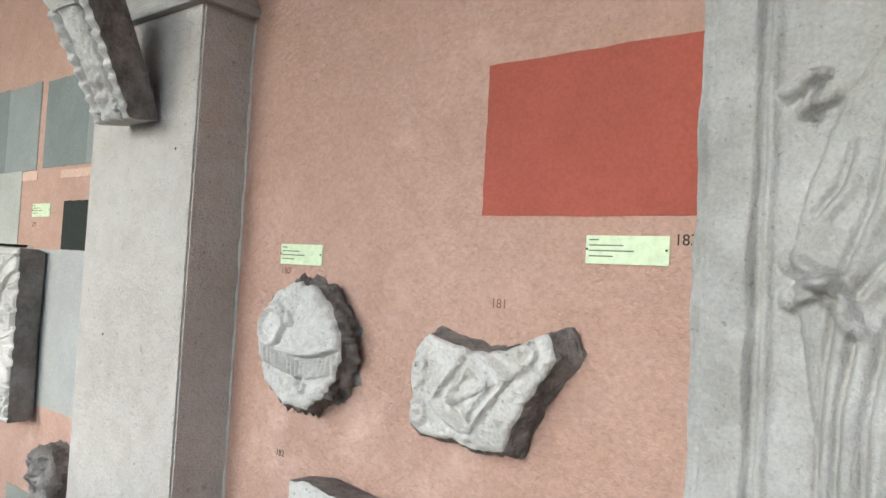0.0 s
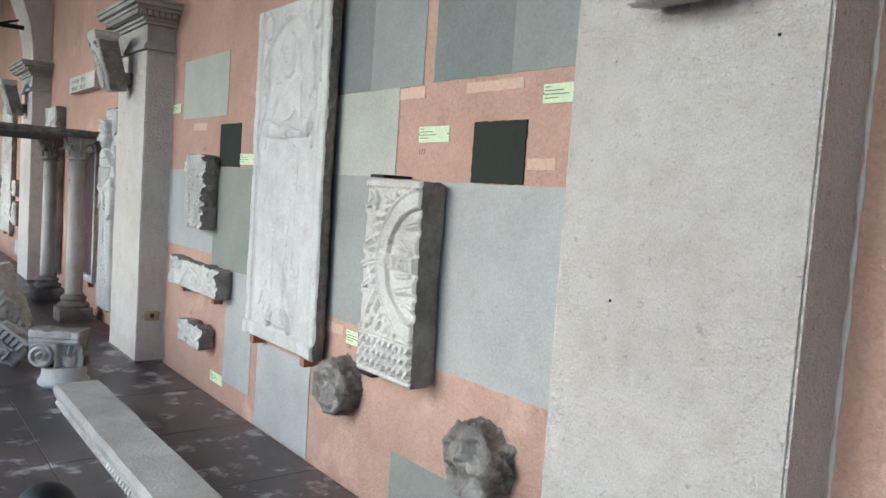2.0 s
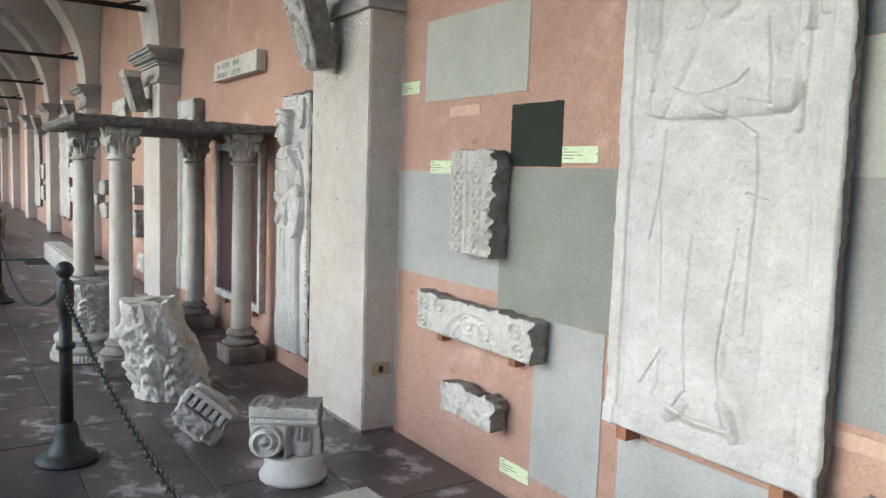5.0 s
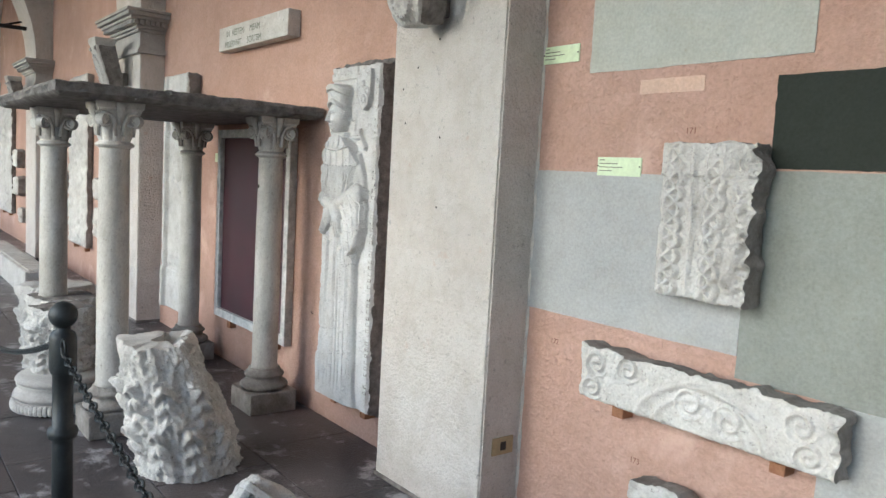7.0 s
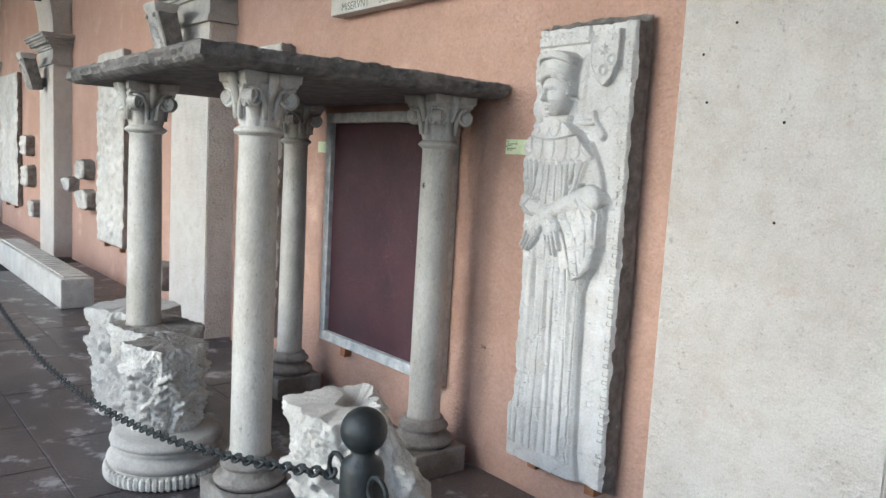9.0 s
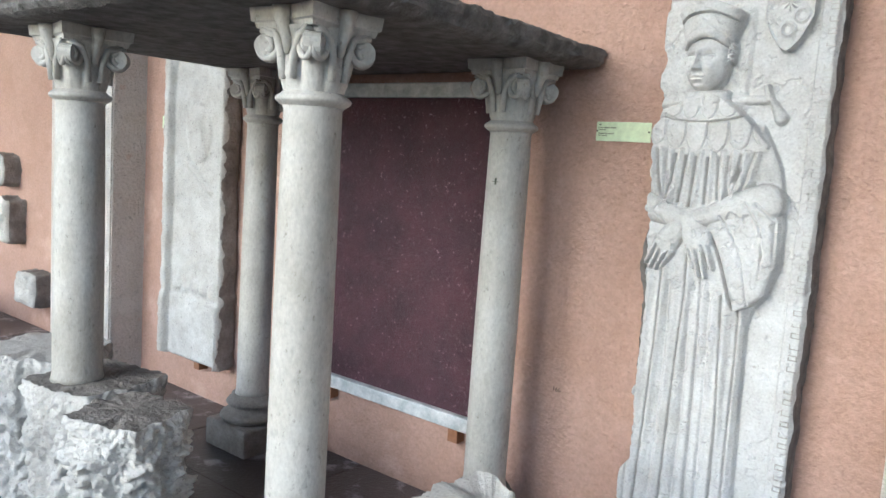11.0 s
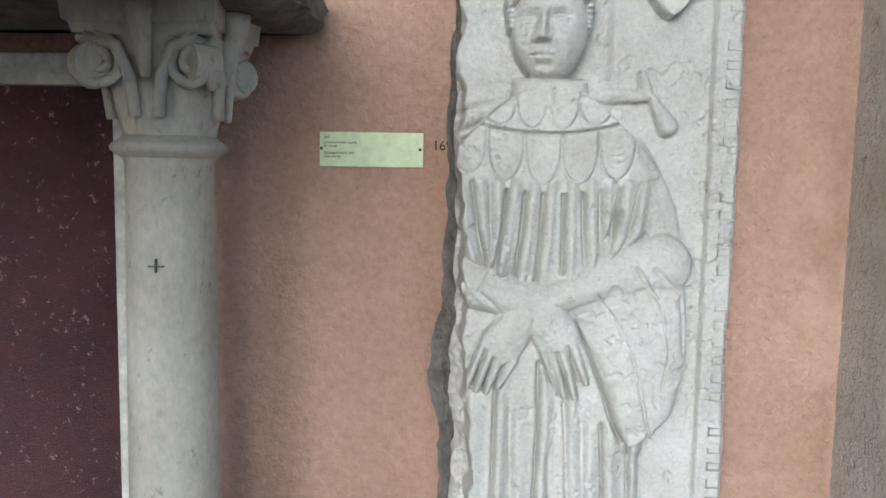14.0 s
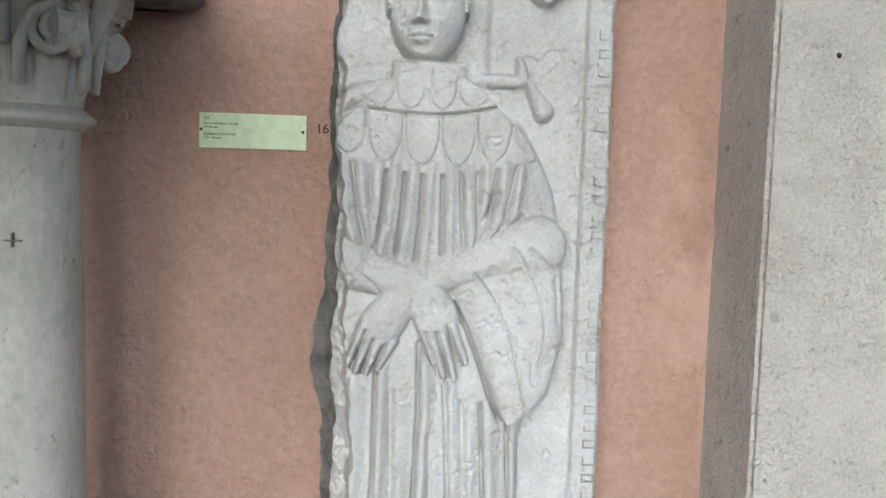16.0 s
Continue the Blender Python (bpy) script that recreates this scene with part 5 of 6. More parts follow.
# ---- four columns under a slab ----
def column(x, y, z0, r=0.083, plinth=True, label="pale marble column with a scrolled leafy capital", seed=1, rz=0.0):
    ob = thing("column", label, "column", "columns under the stone slab", (x, y, z0), rz)
    zb = 0.0
    if plinth:
        bm = boxed(-0.15, 0.15, -0.15, 0.15, 0, 0.13, 0.012)
        part("plinth", bm, M_ROCK, ob)
        prof = [(0.135, 0.13)] + [(0.125 + 0.02 * math.sin(math.pi * k / 6), 0.13 + 0.045 * k / 6) for k in range(7)] + [(0.108, 0.18), (0.105, 0.195)] + [(0.105 + 0.015 * math.sin(math.pi * k / 6), 0.20 + 0.035 * k / 6) for k in range(7)] + [(0.098, 0.24), (0.095, 0.255)]
        part("base", lathe(prof, 48), M_ROCK, ob, smooth=True)
        zb = 0.255
    top = 1.538 - z0
    prof = [(r * 1.08, zb), (r * 1.03, zb + 0.02)]
    for k in range(13):
        f = k / 12
        prof.append((r * (1.0 + 0.035 * math.sin(math.pi * (f * 0.85 + 0.1)) - 0.07 * f), zb + 0.03 + (top - zb - 0.05) * f))
    prof.append((r * 1.02, top - 0.005))
    part("shaft", lathe(prof, 48, wobble=0.01), M_COLUMN, ob, smooth=True)
    prof = [(r * 1.0, top - 0.012)] + [(r * 1.02 + 0.016 * math.sin(math.pi * k / 8), top - 0.01 + 0.03 * k / 8) for k in range(9)] + [(r * 0.98, top + 0.024)]
    part("necking", lathe(prof, 48), M_COLUMN, ob, smooth=True)
    # bell of the capital: round below, square above, with upright leaves
    verts, faces, n, m = [], [], 96, 30
    for k in range(m + 1):
        f = k / m
        for j in range(n):
            a = 2 * math.pi * j / n
            base = r * (0.98 + 0.10 * f + 0.32 * f ** 3)
            leaf = max(0, math.cos(4 * a)) ** 0.7 * math.sin(math.pi * min(1, f / 0.62)) * 0.016 if f < 0.62 else 0
            leaf2 = max(0, math.cos(4 * a + math.pi)) ** 0.7 * (math.sin(math.pi * min(1, f / 0.9)) * 0.017)
            vein = -0.003 * max(leaf, leaf2) / 0.016 * (0.5 + 0.5 * math.cos(40 * a + 16 * f))
            rr = base + leaf + leaf2 + vein + 0.003 * noise.noise((math.cos(a) * 14, math.sin(a) * 14, f * 12 + seed))
            verts.append((rr * math.cos(a), rr * math.sin(a), top + 0.02 + 0.19 * f))
    for k in range(m):
        for j in range(n):
            p, q = k * n + j, k * n + (j + 1) % n
            faces.append((p, q, q + n, p + n))
    me = bpy.data.meshes.new("bell")
    me.from_pydata(verts, [], faces)
    me.materials.append(M_COLUMN)
    for p in me.polygons:
        p.use_smooth = True
    bell = new("bell", me)
    bell.parent = ob
    # abacus with hollow sides
    bm = bmesh.new()
    rings = []
    for z, s in ((0.205, 0.125), (0.222, 0.13), (0.226, 0.138), (0.265, 0.142)):
        ring = []
        for j in range(64):
            a = 2 * math.pi * j / 64
            c, sn = math.cos(a), math.sin(a)
            sq = 1 / max(abs(c), abs(sn))
            k = min(abs(c), abs(sn)) * sq
            rr = s * sq * (0.82 + 0.18 * k ** 2) * (0.965 if k > 0.93 else 1)
            ring.append(bm.verts.new((rr * c, rr * sn, top + z)))
        rings.append(ring)
    for lo, hi in zip(rings, rings[1:]):
        for j in range(64):
            bm.faces.new((lo[j], lo[(j + 1) % 64], hi[(j + 1) % 64], hi[j]))
    bm.faces.new(rings[-1])
    bm.faces.new(rings[0][::-1])
    part("abacus", bm, M_COLUMN, ob)
    for k in range(4):
        a0 = math.pi / 4 + k * math.pi / 2
        for s in (-1, 1):
            d, t = Vector((math.cos(a0), math.sin(a0), 0)), Vector((-math.sin(a0), math.cos(a0), 0))
            c = d * 0.138 + t * (s * 0.017) + Vector((0, 0, top + 0.155))
            pts = []
            for q in range(30):
                w = q / 29
                an, rr = 1.2 + w * 11.5, 0.043 * (1 - w) + 0.006
                side = (d * 0.86 + t * (-s * 0.5)).normalized()
                pts.append(c + side * (rr * math.cos(an)) + Vector((0, 0, rr * math.sin(an))))
            stem = [Vector((d.x * 0.085 - t.x * 0.0 + t.x * s * 0.055, d.y * 0.085 + t.y * s * 0.055, top + 0.06)), Vector((d.x * 0.095 + t.x * s * 0.055, d.y * 0.095 + t.y * s * 0.055, top + 0.13)), Vector((d.x * 0.11 + t.x * s * 0.04, d.y * 0.11 + t.y * s * 0.04, top + 0.185))]
            part("volute", tube(stem + pts, lambda f: 0.012 - 0.004 * f, 7), M_COLUMN, ob, smooth=True)
            part("scroll_core", tube([c - t * s * 0.022, c + t * s * 0.006], 0.036, 16), M_COLUMN, ob)
    for k in range(4):
        a0 = k * math.pi / 2
        d = Vector((math.cos(a0), math.sin(a0), 0))
        part("fleuron", tube([d * 0.102 + Vector((0, 0, top + 0.13)), d * 0.112 + Vector((0, 0, top + 0.18)), d * 0.128 + Vector((0, 0, top + 0.225)), d * 0.13 + Vector((0, 0, top + 0.262))], lambda f: 0.010 + 0.018 * f, 8), M_COLUMN, ob, smooth=True)
    squeeze = Matrix.Translation((0, 0, top)) @ Matrix.Diagonal((0.87, 0.87, 0.845, 1)) @ Matrix.Translation((0, 0, -top))
    for o in ob.children:
        if o.name.split(".")[0] in ("abacus", "volute", "scroll_core", "fleuron"):
            o.data.transform(squeeze)
        if o.name.startswith("bell"):
            o.data.transform(Matrix.Translation((0, 0, top)) @ Matrix.Diagonal((0.93, 0.93, 0.845, 1)) @ Matrix.Translation((0, 0, -top)))
    return ob


CAP_TOP = 1.762
column(-9.49, 0.507, 0.0, 0.080, label="pale stained marble column on a square plinth", seed=1)
column(-9.472, 1.388, 0.0, 0.076, label="pale marble column scratched with a small cross", seed=2)
column(-10.85, 1.40, 0.0, 0.074, label="grey marble column on a square plinth", seed=3)
column(-10.54, 0.415, 0.58, 0.080, False, "marble column standing on an old capital", 4)
cross = thing("scratched_cross", "small cross scratched into a column", "scratch", loc=(-9.470, 1.388 - 0.077, 1.345))
part("stroke", boxed(-0.010, 0.014, -0.003, 0.006, 0.009, 0.011), M_PALEINK, cross)
part("stroke", boxed(0.001, 0.003, -0.003, 0.006, 0, 0.022), M_PALEINK, cross)


def canopy():
    nx, ny = 110, 80
    x0, x1, y0, y1 = -11.02, -9.275, 0.19, 1.60
    u, v = np.meshgrid(np.linspace(-1, 1, nx), np.linspace(-1, 1, ny))
    P = np.stack(((x0 + x1) / 2 + u * (x1 - x0) / 2, (y0 + y1) / 2 + v * (y1 - y0) / 2, 0 * u + 1.835 + 0.006 * fractal(u * 12, v * 12, 3)), -1)
    verts = P.reshape(-1, 3).tolist()
    idx = np.arange(nx * ny).reshape(ny, nx)
    q = np.stack((idx[:-1, :-1], idx[:-1, 1:], idx[1:, 1:], idx[1:, :-1]), -1).reshape(-1, 4).tolist()
    edge = idx[0, :].tolist() + idx[1:, -1].tolist() + idx[-1, -2::-1].tolist() + idx[-2:0:-1, 0].tolist()
    loops = [edge]
    for z, o in ((1.83, 0.010), (1.815, 0.018), (1.80, 0.012), (1.785, 0.012), (1.772, -0.004), (CAP_TOP, -0.03)):
        ring = []
        for e in edge:
            p = verts[e]
            w = o + 0.016 * noise.fractal((p[0] * 11, p[1] * 11, z * 40), 0.7, 2.0, 4)
            dx = 1 if p[0] > x1 - 1e-3 else (-1 if p[0] < x0 + 1e-3 else 0)
            dy = 1 if p[1] > y1 - 1e-3 else (-1 if p[1] < y0 + 1e-3 else 0)
            ring.append(len(verts))
            verts.append((p[0] + w * dx, min(p[1] + w * dy, 1.628), z if z == CAP_TOP else z + 0.004 * noise.noise((p[0] * 20, p[1] * 20, z * 9))))
        loops.append(ring)
    for a, b in zip(loops, loops[1:]):
        for i in range(len(a)):
            j = (i + 1) % len(a)
            q.append((a[j], a[i], b[i], b[j]))
    q.append(tuple(loops[-1]))
    me = bpy.data.meshes.new("canopy_slab")
    me.from_pydata(verts, [], q)
    me.materials.append(M_CANOPY_AND_SHADE)
    return tagged(new("canopy_slab", me), "dark rough edged stone slab resting on four columns", "stone slab")


canopy()


# ---- old capitals and blocks on the floor ----
def acanthus(name, label, x, y, z0, h, r0, r1, sq, seed, rz=0.0, depth=0.05, mat=M_MARBLE, lean=(0.0, 0.0), chop=None, rows=2, n=8):
    """A weathered leafy capital: round below, squarer above, rows of leaves with tips curling out."""
    A, K = 200, 110
    verts, faces = [], []
    for k in range(K + 1):
        f = k / K
        for j in range(A):
            a = 2 * math.pi * j / A
            c, s = math.cos(a), math.sin(a)
            square = 1 / max(abs(c), abs(s))
            q = sq * max(0, (f - 0.55) / 0.45) ** 1.5
            base = (r0 + (r1 - r0) * f ** 1.6) * (1 + q * (square - 1) * 0.8)
            bumpy = 0
            for row in range(rows):
                lo, hi = row * 0.33, row * 0.33 + 0.42
                t = (f - lo) / (hi - lo)
                if 0 <= t <= 1:
                    w = (a * n / (2 * math.pi) + 0.5 * row + seed * 0.13) % 1 - 0.5
                    wide = 0.5 - 0.22 * t
                    if abs(w) < wide:
                        e = abs(w) / wide
                        lobes = 0.72 + 0.28 * math.cos(t * 21 + 5 * e)
                        bumpy = max(bumpy, depth * (0.35 + 0.65 * t ** 1.5) * (1 - e ** 2) ** 0.5 * lobes * (1 if t < 0.93 else 0.4) - 0.012 * (1 - min(1, e * 6)))
            p3 = Vector((c * 3, s * 3, f * 4 + seed))
            worn = 0.018 * noise.fractal(p3, 0.7, 2.2, 5) + 0.010 * noise.fractal(p3 * 4, 0.6, 2.2, 4)
            rr = base + bumpy * (1 - 0.5 * max(0, noise.noise(p3 * 0.7))) + worn
            if chop and chop[0] * c + chop[1] * s > 0.2:
                rr = min(rr, (chop[2] - 0.75 * chop[2] * max(0, f - 0.25)) / (chop[0] * c + chop[1] * s) + 1.5 * worn)
            if f > 0.9:
                rr *= 1 - 0.10 * ((f - 0.9) / 0.1) ** 2
            verts.append((rr * c + lean[0] * f, rr * s + lean[1] * f, z0 + h * f + 0.012 * noise.noise((c * 4, s * 4, seed)) * f))
    for k in range(K):
        for j in range(A):
            p, q2 = k * A + j, k * A + (j + 1) % A
            faces.append((p, q2, q2 + A, p + A))
    top = [K * A + j for j in range(A)]
    inner = []
    for j in range(A):
        v = verts[K * A + j]
        inner.append(len(verts))
        verts.append((lean[0] + (v[0] - lean[0]) * 0.35, lean[1] + (v[1] - lean[1]) * 0.35, z0 + h + 0.004 - (0.05 if seed == 5 and j < 90 else 0)))
    for j in range(A):
        faces.append((top[j], top[(j + 1) % A], inner[(j + 1) % A], inner[j]))
    faces.append(tuple(inner))
    faces.append(tuple(range(A))[::-1])
    me = bpy.data.meshes.new(name)
    me.from_pydata(verts, [], faces)
    me.materials.append(mat)
    me.materials.append(M_DARKROCK)
    for p in me.polygons[:K * A]:
        p.use_smooth = True
    if seed in (3, 13):
        for p in me.polygons[K * A:]:
            p.material_index = 1
    ob = new(name, me)
    ob.matrix_basis = pose(x, y, 0, 0, 0, rz)
    return tagged(ob, label, "capital", "old capitals on the floor")


base = thing("column_base", "round moulded marble column base with a beaded rim", "column base", loc=(-10.07, 0.375, 0))
prof = [(0.22, 0.0), (0.252, 0.01), (0.26, 0.03), (0.252, 0.052), (0.238, 0.06)] + [(0.238 + 0.02 * math.sin(math.pi * k / 6), 0.06 + 0.055 * k / 6) for k in range(7)] + [(0.228, 0.12), (0.222, 0.135), (0.24, 0.145)] + [(0.228 + 0.018 * math.sin(math.pi * k / 6), 0.15 + 0.045 * k / 6) for k in range(7)] + [(0.215, 0.20)]
part("drum", lathe(prof, 72, wobble=0.012), M_TRIM, base, smooth=True)
bead = lathe([(0.004, -0.03), (0.014, -0.022), (0.017, 0.0), (0.014, 0.022), (0.004, 0.03)], 8, (0, 0, 0))
bead_me = bpy.data.meshes.new("bead")
bead.to_mesh(bead_me)
bead.free()
bead_me.materials.append(M_MARBLE)
for k in range(60):
    a = 2 * math.pi * k / 60
    o = new("bead", bead_me)
    o.parent = base
    o.matrix_basis = pose(0.256 * math.cos(a), 0.256 * math.sin(a), 0.031)
acanthus("old_capital", "weathered leafy marble capital carrying a column", -10.52, 0.47, 0.0, 0.58, 0.185, 0.20, 0.85, 3, 12, 0.055)
acanthus("old_capital", "weathered leafy marble capital with a dark top on a round base", -10.13, 0.385, 0.201, 0.38, 0.150, 0.165, 0.8, 13, 20, 0.055, M_MARBLE, (0.0, 0.0), None, 2, 7)
acanthus("old_capital", "weathered leafy marble capital standing behind another", -11.02, 0.52, 0.0, 0.58, 0.19, 0.22, 0.7, 8, 30, 0.05)
acanthus("broken_capital", "large broken leafy marble capital with one flank torn away", -8.80, 0.70, 0.0, 0.615, 0.225, 0.205, 0.8, 5, 0, 0.07, M_MARBLE, (-0.10, -0.11), (0.45, 0.89, 0.24), 2, 9)

cf = thing("carved_cornice", "broken marble cornice piece with dentils tipped on the floor", "stone fragment", loc=(-7.74, 0.60, 0.0))
tip = pose(0, 0, 0.165, 0, 0, 62) @ pose(0, 0, 0, -24, 38, 0)
chunk = boulder("bed", 0.0, 0.03, 1.0, 0.150, 0.100, 0.130, M_MARBLE, 4, 0.16)
chunk.data.transform(tip @ pose(0, 0, -1.0))
chunk.parent = cf
bm = boxed(-0.155, 0.125, -0.125, 0.02, 0.045, 0.075, 0.008)
bm.transform(tip)
part("moulding", bm, M_MARBLE, cf)
for k in range(6):
    bm = boxed(-0.150 + 0.044 * k, -0.122 + 0.044 * k, -0.115, 0.0, -0.015, 0.046, 0.005)
    bm.transform(tip)
    part("dentil", bm, M_MARBLE, cf)
carving = relief("leaf_band", -0.15, 0.08, -0.13, -0.02, -0.10, 0.02, lambda x, z: 0.016 * np.abs(np.sin(x * 55 + 2 * np.sin(z * 60))) * np.abs(np.sin(z * 60)) + 0.006 * fractal(x * 40, z * 40, 2), M_MARBLE, M_ROCK, 0.004, (0.02, 0.02, 0.02, 0.004), 51)
carving.data.transform(tip)
carving.parent = cf

# ionic capital on a drum
ion = thing("ionic_capital", "pale marble ionic capital with a scroll on a short round drum", "capital", "old capitals on the floor", (-7.09, 0.845, 0), 0)
part("foot", lathe([(0.155, 0), (0.165, 0.012), (0.165, 0.03), (0.145, 0.045), (0.14, 0.12), (0.13, 0.125)], 48), M_TOMB, ion, "smooth white marble drum", smooth=True)


def ionic_block():
    def f(x, z):
        h = 0.03 * spiral(x, z, 0.085, 0.088, 0.082, 2.2, 0.22) + 0.03 * oval(x, z, 0.085, 0.088, 0.02, 0.02)
        h += 0.02 * step(0.205, 0.21, z) + 0.015 * groove(z - 0.185, 0.012)
        h -= 0.06 * step(0.18, 0.20, x) * (1 - step(0.155, 0.165, z)) * (1 - 0.5 * oval(x, z, 0.25, 0.06, 0.05, 0.09))
        h += 0.02 * oval(x, z, 0.25, 0.115, 0.05, 0.035) * (1 + np.sin(x * 200))
        h -= 0.14 * (1 - step(0.0, 0.01, z - 0.075 + 0.082 * np.sqrt(np.clip(1 - ((x - 0.085) / 0.085) ** 2, 0, 1)))) * (x < 0.17)
        return h + 0.003 * fractal(x * 25, z * 25, 5)
    return f


blk = relief("scroll_block", 0.0, 0.34, 0.0, 0.262, -0.11, 0.11, ionic_block(), M_MARBLE, M_ROCK, 0.004, (0.01, 0.01, 0.004, 0.012), 31)
blk.parent = ion
blk.matrix_basis = pose(0, 0, 0.125, 0, 0, 58) @ pose(-0.20, 0, 0)

# long cornice beam on the floor
beam = thing("cornice_beam", "long grey marble cornice beam lying on the floor", "stone beam")
bm = bmesh.new()
n = 60
sect = [(0.70, 0.0), (0.70, 0.03), (0.69, 0.055), (0.665, 0.10), (0.655, 0.135), (0.66, 0.155), (0.67, 0.168), (0.91, 0.172), (0.92, 0.16), (0.92, 0.0)]
prev = None
for k in range(n + 1):
    x = -6.45 + 3.05 * k / n
    row = [bm.verts.new((x, y + 0.006 * noise.noise((x * 3, y * 9, z * 9)), z + (0.004 * noise.noise((x * 4, y * 5, 3)) if z > 0.1 else 0))) for y, z in sect]
    if prev:
        for j in range(len(sect)):
            bm.faces.new((prev[j], prev[(j + 1) % len(sect)], row[(j + 1) % len(sect)], row[j]))
    else:
        bm.faces.new(row[::-1])
    prev = row
bm.faces.new(prev)
bmesh.ops.recalc_face_normals(bm, faces=bm.faces)
part("body", bm, M_TRIM, beam)
leaf = bmesh.new()
bmesh.ops.create_icosphere(leaf, subdivisions=1, radius=1.0)
for v in leaf.verts:
    v.co = (v.co.x * 0.020, v.co.y * 0.012, v.co.z * 0.038)
leaf_me = bpy.data.meshes.new("leaf")
leaf.to_mesh(leaf_me)
leaf.free()
leaf_me.materials.append(M_MARBLE)
for k in range(66):
    o = new("leaf", leaf_me)
    o.parent = beam
    o.matrix_basis = pose(-6.42 + 0.0455 * k, 0.683, 0.075, -22, 0, 0)

far_beam = thing("stone_beam", "long pale marble beam with a carved face lying on the floor", "stone beam")
part("body", boxed(-17.0, -13.88, 0.78, 1.06, 0, 0.27, 0.02), M_MARBLE, far_beam)
for k in range(22):
    part("boss", boxed(-16.95 + 0.138 * k, -16.85 + 0.138 * k, 0.82, 1.02, 0.265, 0.285, 0.008), M_MARBLE, far_beam)


# ---- posts and chains ----
def post(x, y):
    ob = thing("barrier_post", "dark painted iron barrier post with a ball top", "post", "barrier posts", (x, y, 0))
    part("foot", lathe([(0.145, 0), (0.15, 0.012), (0.14, 0.028), (0.105, 0.045), (0.085, 0.06), (0.078, 0.085), (0.06, 0.10), (0.055, 0.16), (0.047, 0.19), (0.04, 0.20)], 40), M_IRON, ob, smooth=True)
    part("pole", lathe([(0.033, 0.19), (0.031, 0.55), (0.031, 0.57), (0.043, 0.575), (0.046, 0.59), (0.043, 0.605), (0.031, 0.61), (0.031, 0.78), (0.036, 0.785), (0.041, 0.80), (0.041, 0.90), (0.036, 0.915), (0.022, 0.925), (0.022, 0.935)], 28), M_IRON, ob, smooth=True)
    part("ball", lathe([(0.043 * math.sin(math.pi * k / 14) + 1e-4, 0.972 - 0.043 * math.cos(math.pi * k / 14)) for k in range(15)], 28), M_IRON, ob, smooth=True)
    for s in (1, -1):
        part("ring", tube([(s * 0.068 + 0.027 * math.cos(a), -0.012, 0.88 + 0.027 * math.sin(a)) for a in np.linspace(0, 2 * math.pi, 20, endpoint=False)], 0.005, 6, True), M_IRON, ob, smooth=True)
    return ob


PX = (-2.675, -7.83, -12.98, -18.1)
PY = -0.066
for x in PX:
    post(x, PY)
link = tube([((0.014 if abs(math.cos(a)) > 0.01 else 0) * 0 + 0.011 * math.cos(a), 0, 0.019 * math.sin(a)) for a in np.linspace(0, 2 * math.pi, 12, endpoint=False)], 0.0038, 5, True)
link_me = bpy.data.meshes.new("link")
link.to_mesh(link_me)
link.free()
link_me.materials.append(M_IRON)


def chain(xa, xb, sag):
    ob = thing("chain", "dark iron chain sagging between barrier posts", "chain", "barrier chains", (xa, PY, 0))
    xa, xb = xa - 0.09, xb + 0.09
    n = 200
    L = xb - xa
    curve = [(xa + L * k / n, 0.86 - 4 * sag * (k / n) * (1 - k / n)) for k in range(n + 1)]
    acc, nxt, i = 0.0, 0.0, 0
    ox = ob.location.x
    for (x0, z0), (x1, z1) in zip(curve, curve[1:]):
        d = math.hypot(x1 - x0, z1 - z0)
        while nxt <= acc + d:
            f = (nxt - acc) / d
            o = new("link", link_me)
            o.parent = ob
            o.matrix_basis = Matrix.Translation((x0 + (x1 - x0) * f - ox, -0.012, z0 + (z1 - z0) * f)) @ Matrix.Rotation(math.atan2(x1 - x0, z1 - z0), 4, "Y") @ Matrix.Rotation(radians(45 + 90 * (i % 2)), 4, "Z")
            nxt += 0.031
            i += 1
        acc += d


chain(PX[0], PX[1], 0.24)
chain(PX[1], PX[2], 0.37)
chain(PX[2], PX[3], 0.31)


# ---- further bays, seen past the columns ----
def niche_field(x, z):
    w = 0.60
    h = 0.02 * (1 - step(0.05, 0.07, x)) + 0.02 * step(w - 0.07, w - 0.05, x) + 0.012 * (1 - step(0.34, 0.36, z))
    h += 0.018 * step(0.98, 1.02, np.hypot((x - 0.3) / 0.24, np.maximum(z - 1.5, 0) / 0.3))
    h += 0.03 * oval(x, z, 0.3, 1.25, 0.12, 0.16) + 0.02 * limb(x, z, (0.2, 1.1), (0.42, 0.95), 0.03, 0.02)
    for k in range(5):
        h += 0.02 * oval(x, z, 0.13 + 0.085 * k, 0.42, 0.04, 0.045)
    return h + 0.004 * fractal(x * 20, z * 20, 2)


wall_slab("carved_slab", "grey marble slab with a shield in a shallow arched niche", -11.87, -11.30, 0.22, 2.19, 1.545, 1.62, niche_field, M_MARBLE, M_ROCK, 0.008, (0.01, 0.01, 0.006, 0.01), 41, (-11.6,), "tomb slab")
wall_slab("carved_slab", "tall pale marble slab with worn carving", -15.70, -14.75, 0.40, 2.43, 1.56, 1.625, worn_field(12, 0.02, 4), M_MARBLE, M_ROCK, 0.02, seed=43, brackets=(-15.5, -14.95), category="tomb slab")
wall_slab("carved_slab", "tall grey marble slab in a dark frame", -21.5, -20.1, 0.42, 2.5, 1.56, 1.625, worn_field(9, 0.02, 6), M_MARBLE, M_DARKROCK, 0.025, seed=45, brackets=(-21.2, -20.5), category="tomb slab")
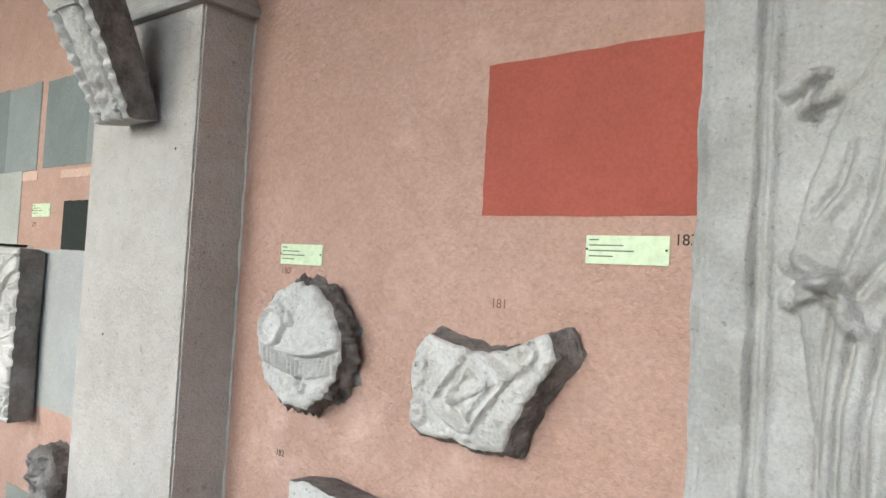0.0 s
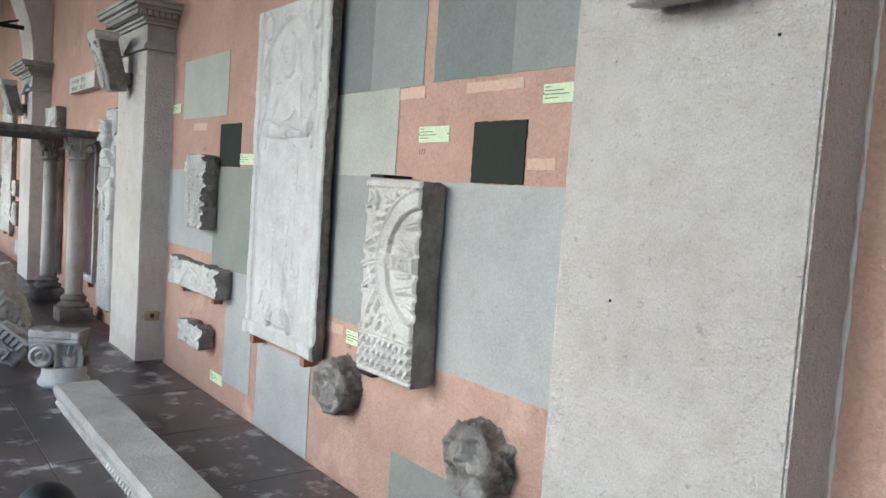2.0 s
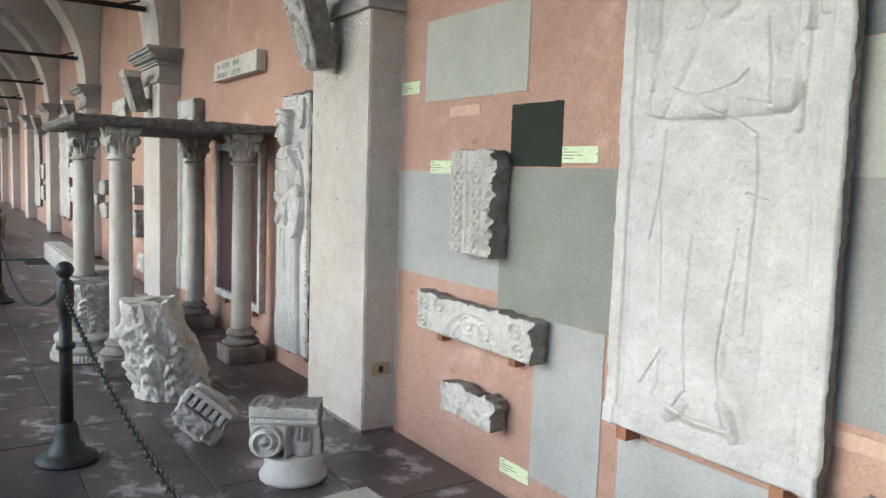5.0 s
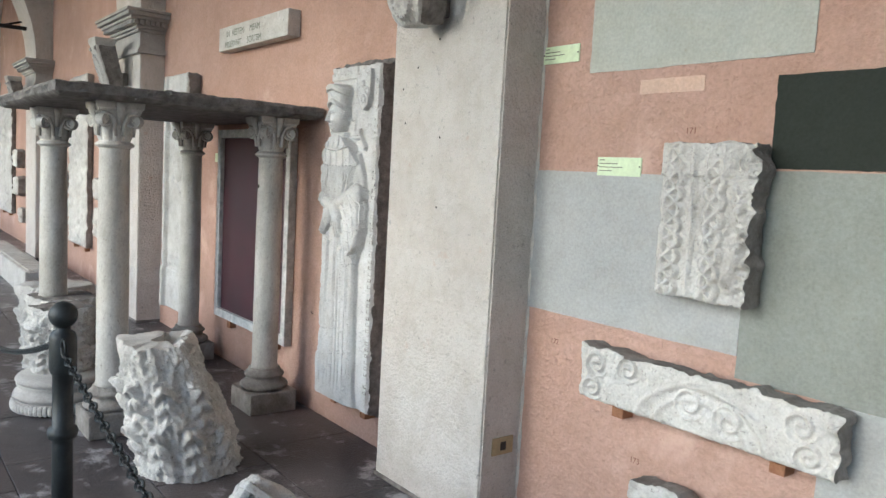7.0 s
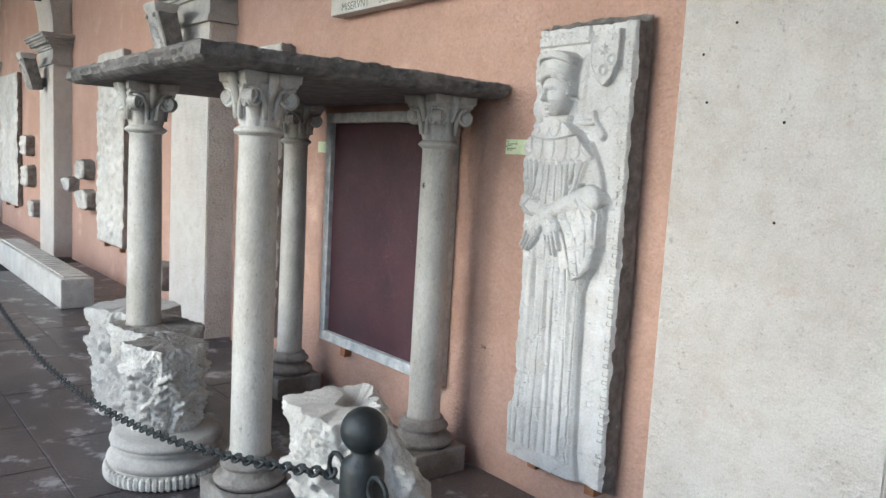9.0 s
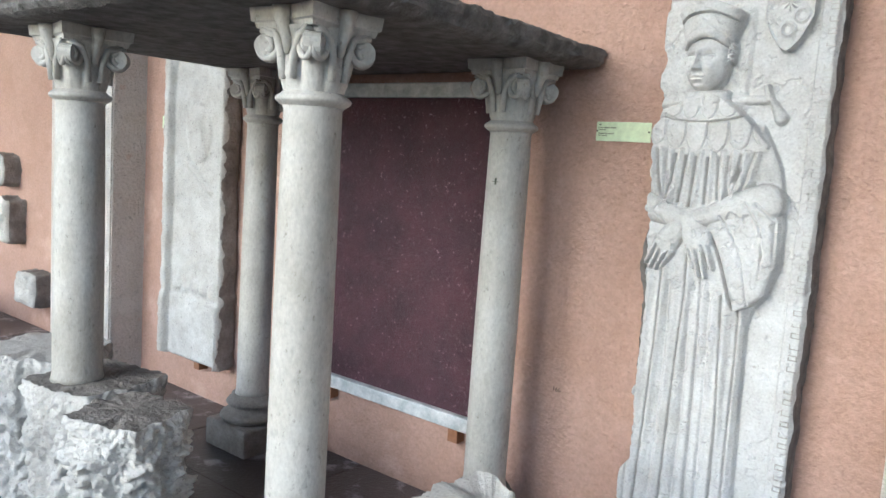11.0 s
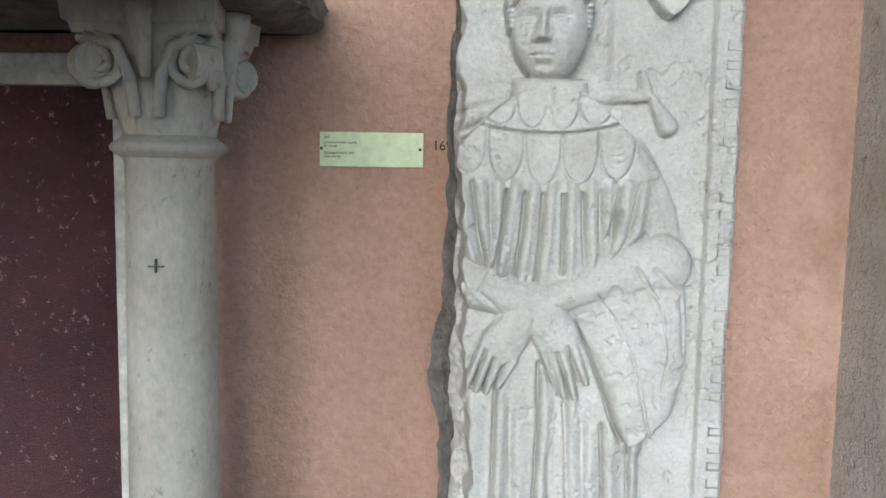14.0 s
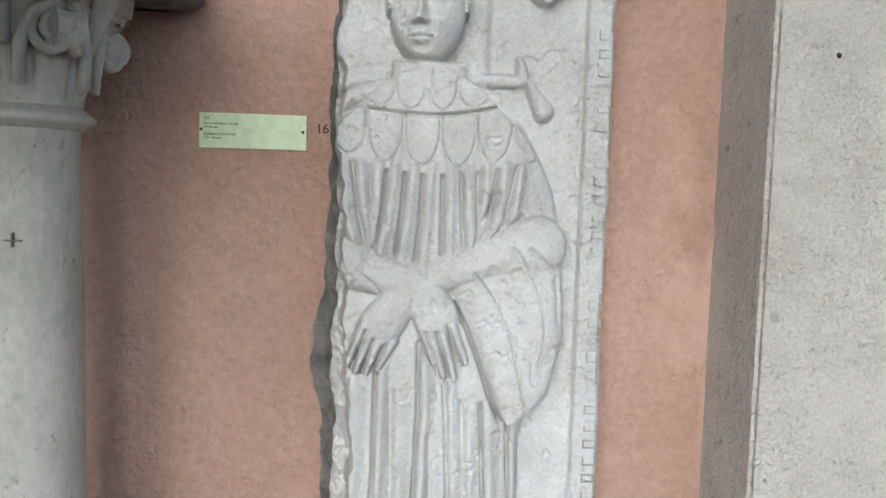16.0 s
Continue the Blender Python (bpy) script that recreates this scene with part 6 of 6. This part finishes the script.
wall_slab("carved_slab", "tall pale slab leaning on the wall", -26.4, -25.3, 0.4, 2.5, 1.56, 1.625, worn_field(9, 0.02, 8), M_MARBLE, M_DARKROCK, 0.03, seed=47, brackets=(-26.2,), category="tomb slab")
for x, z, w, hh, s in ((-14.12, 1.13, 0.30, 0.26, 1), (-14.05, 0.76, 0.36, 0.36, 2), (-13.62, 0.30, 0.36, 0.28, 3), (-16.22, 1.16, 0.36, 0.26, 4), (-16.87, 0.95, 0.30, 0.20, 5), (-16.15, 0.81, 0.55, 0.26, 6), (-19.4, 1.39, 0.4, 0.32, 7), (-19.34, 0.94, 0.5, 0.34, 8), (-18.9, 0.49, 0.36, 0.26, 9), (-24.2, 1.3, 0.5, 0.4, 10), (-24.3, 0.8, 0.5, 0.4, 11)):
    tagged(lump("wall_fragment", lambda a, w=w, hh=hh, s=s: np.minimum(w / 2 / (np.abs(np.cos(a)) + 0.15), hh / 2 / (np.abs(np.sin(a)) + 0.15)) * (1 + 0.1 * fractal(np.cos(a) * 2 + s, np.sin(a) * 2, s)), 1.50, 1.632, worn_field(30, 0.02, s), M_MARBLE, M_ROCK, (x, z), (14, 50), s), "broken carved stone fragment fixed to the wall", "stone fragment", "far wall fragments")
tagged(boulder("stone_trough", -17.9, -0.35, 0.16, 0.55, 0.28, 0.17, M_MARBLE, 6, 0.08, 4), "pale rough marble block on the floor", "stone block")
tagged(boulder("stone_block", -21.0, 0.1, 0.25, 0.6, 0.4, 0.28, M_ROCK, 8, 0.2, 4), "rough stone block on the floor", "stone block")


# ---- paving ----
floor = structure(link_mesh("floor", boxed(X_END, X_START, SOUTH - 0.6, WALL, -0.1, -0.006), M_JOINT), "dark worn stone paving of the cloister walk", "floor")
rng = random.Random(4)


def slab_mesh(w, d):
    me = bpy.data.meshes.new("paving_slab")
    bm = bmesh.new()
    box(bm, -w / 2, w / 2, -d / 2, d / 2, -0.04, 0.0)
    bmesh.ops.bevel(bm, geom=[e for e in bm.edges if e.verts[0].co.z > -0.01 and e.verts[1].co.z > -0.01], offset=0.0025, segments=1, affect="EDGES")
    bm.to_mesh(me)
    bm.free()
    me.materials.append(M_FLOOR)
    return me


widths = (0.62, 0.74, 0.86)
rows_y = [(-1.6, 0.52), (-1.08, 0.52), (-0.56, 0.52), (-0.04, 0.52), (0.48, 0.55), (1.03, 0.596)]
meshes = {(w, d): slab_mesh(w - 0.004, d - 0.004) for w in widths for _, d in rows_y}
rest_v, rest_f = [], []
for ry, d in rows_y:
    x = 1.0 - rng.random()
    while x > -16:
        w = rng.choice(widths)
        o = new("paving_slab", meshes[(w, d)])
        o.parent = floor
        o.matrix_basis = pose(x - w / 2, ry + d / 2, rng.uniform(-0.0015, 0.0005), rng.uniform(-0.12, 0.12), rng.uniform(-0.12, 0.12), 0)
        x -= w


def rest_slab(xa, xb, ya, yb):
    k = len(rest_v)
    rest_v.extend([(xa + 0.003, ya + 0.003, -0.03), (xb - 0.003, ya + 0.003, -0.03), (xb - 0.003, yb - 0.003, -0.03), (xa + 0.003, yb - 0.003, -0.03), (xa + 0.006, ya + 0.006, -0.001), (xb - 0.006, ya + 0.006, -0.001), (xb - 0.006, yb - 0.006, -0.001), (xa + 0.006, yb - 0.006, -0.001)])
    rest_f.extend([tuple(k + q for q in f) for f in ((4, 5, 6, 7), (0, 1, 5, 4), (1, 2, 6, 5), (2, 3, 7, 6), (3, 0, 4, 7))])


for ry, d in rows_y + [(-2.12, 0.52), (-2.64, 0.52), (-3.2, 0.56)]:
    near = ry > -1.7
    for xa, xb in (((-38.2, -17.2), (1.0, 5.6)) if near else ((-38.2, 5.6),)):
        x = xa
        while x < xb:
            w = min(rng.choice(widths), xb - x)
            rest_slab(x, x + w, ry, ry + d)
            x += w
me = bpy.data.meshes.new("paving_rest")
me.from_pydata(rest_v, [], rest_f)
me.materials.append(M_FLOOR)
rest = new("paving_rest", me)
rest.parent = floor
rest["kind"] = "stuff"
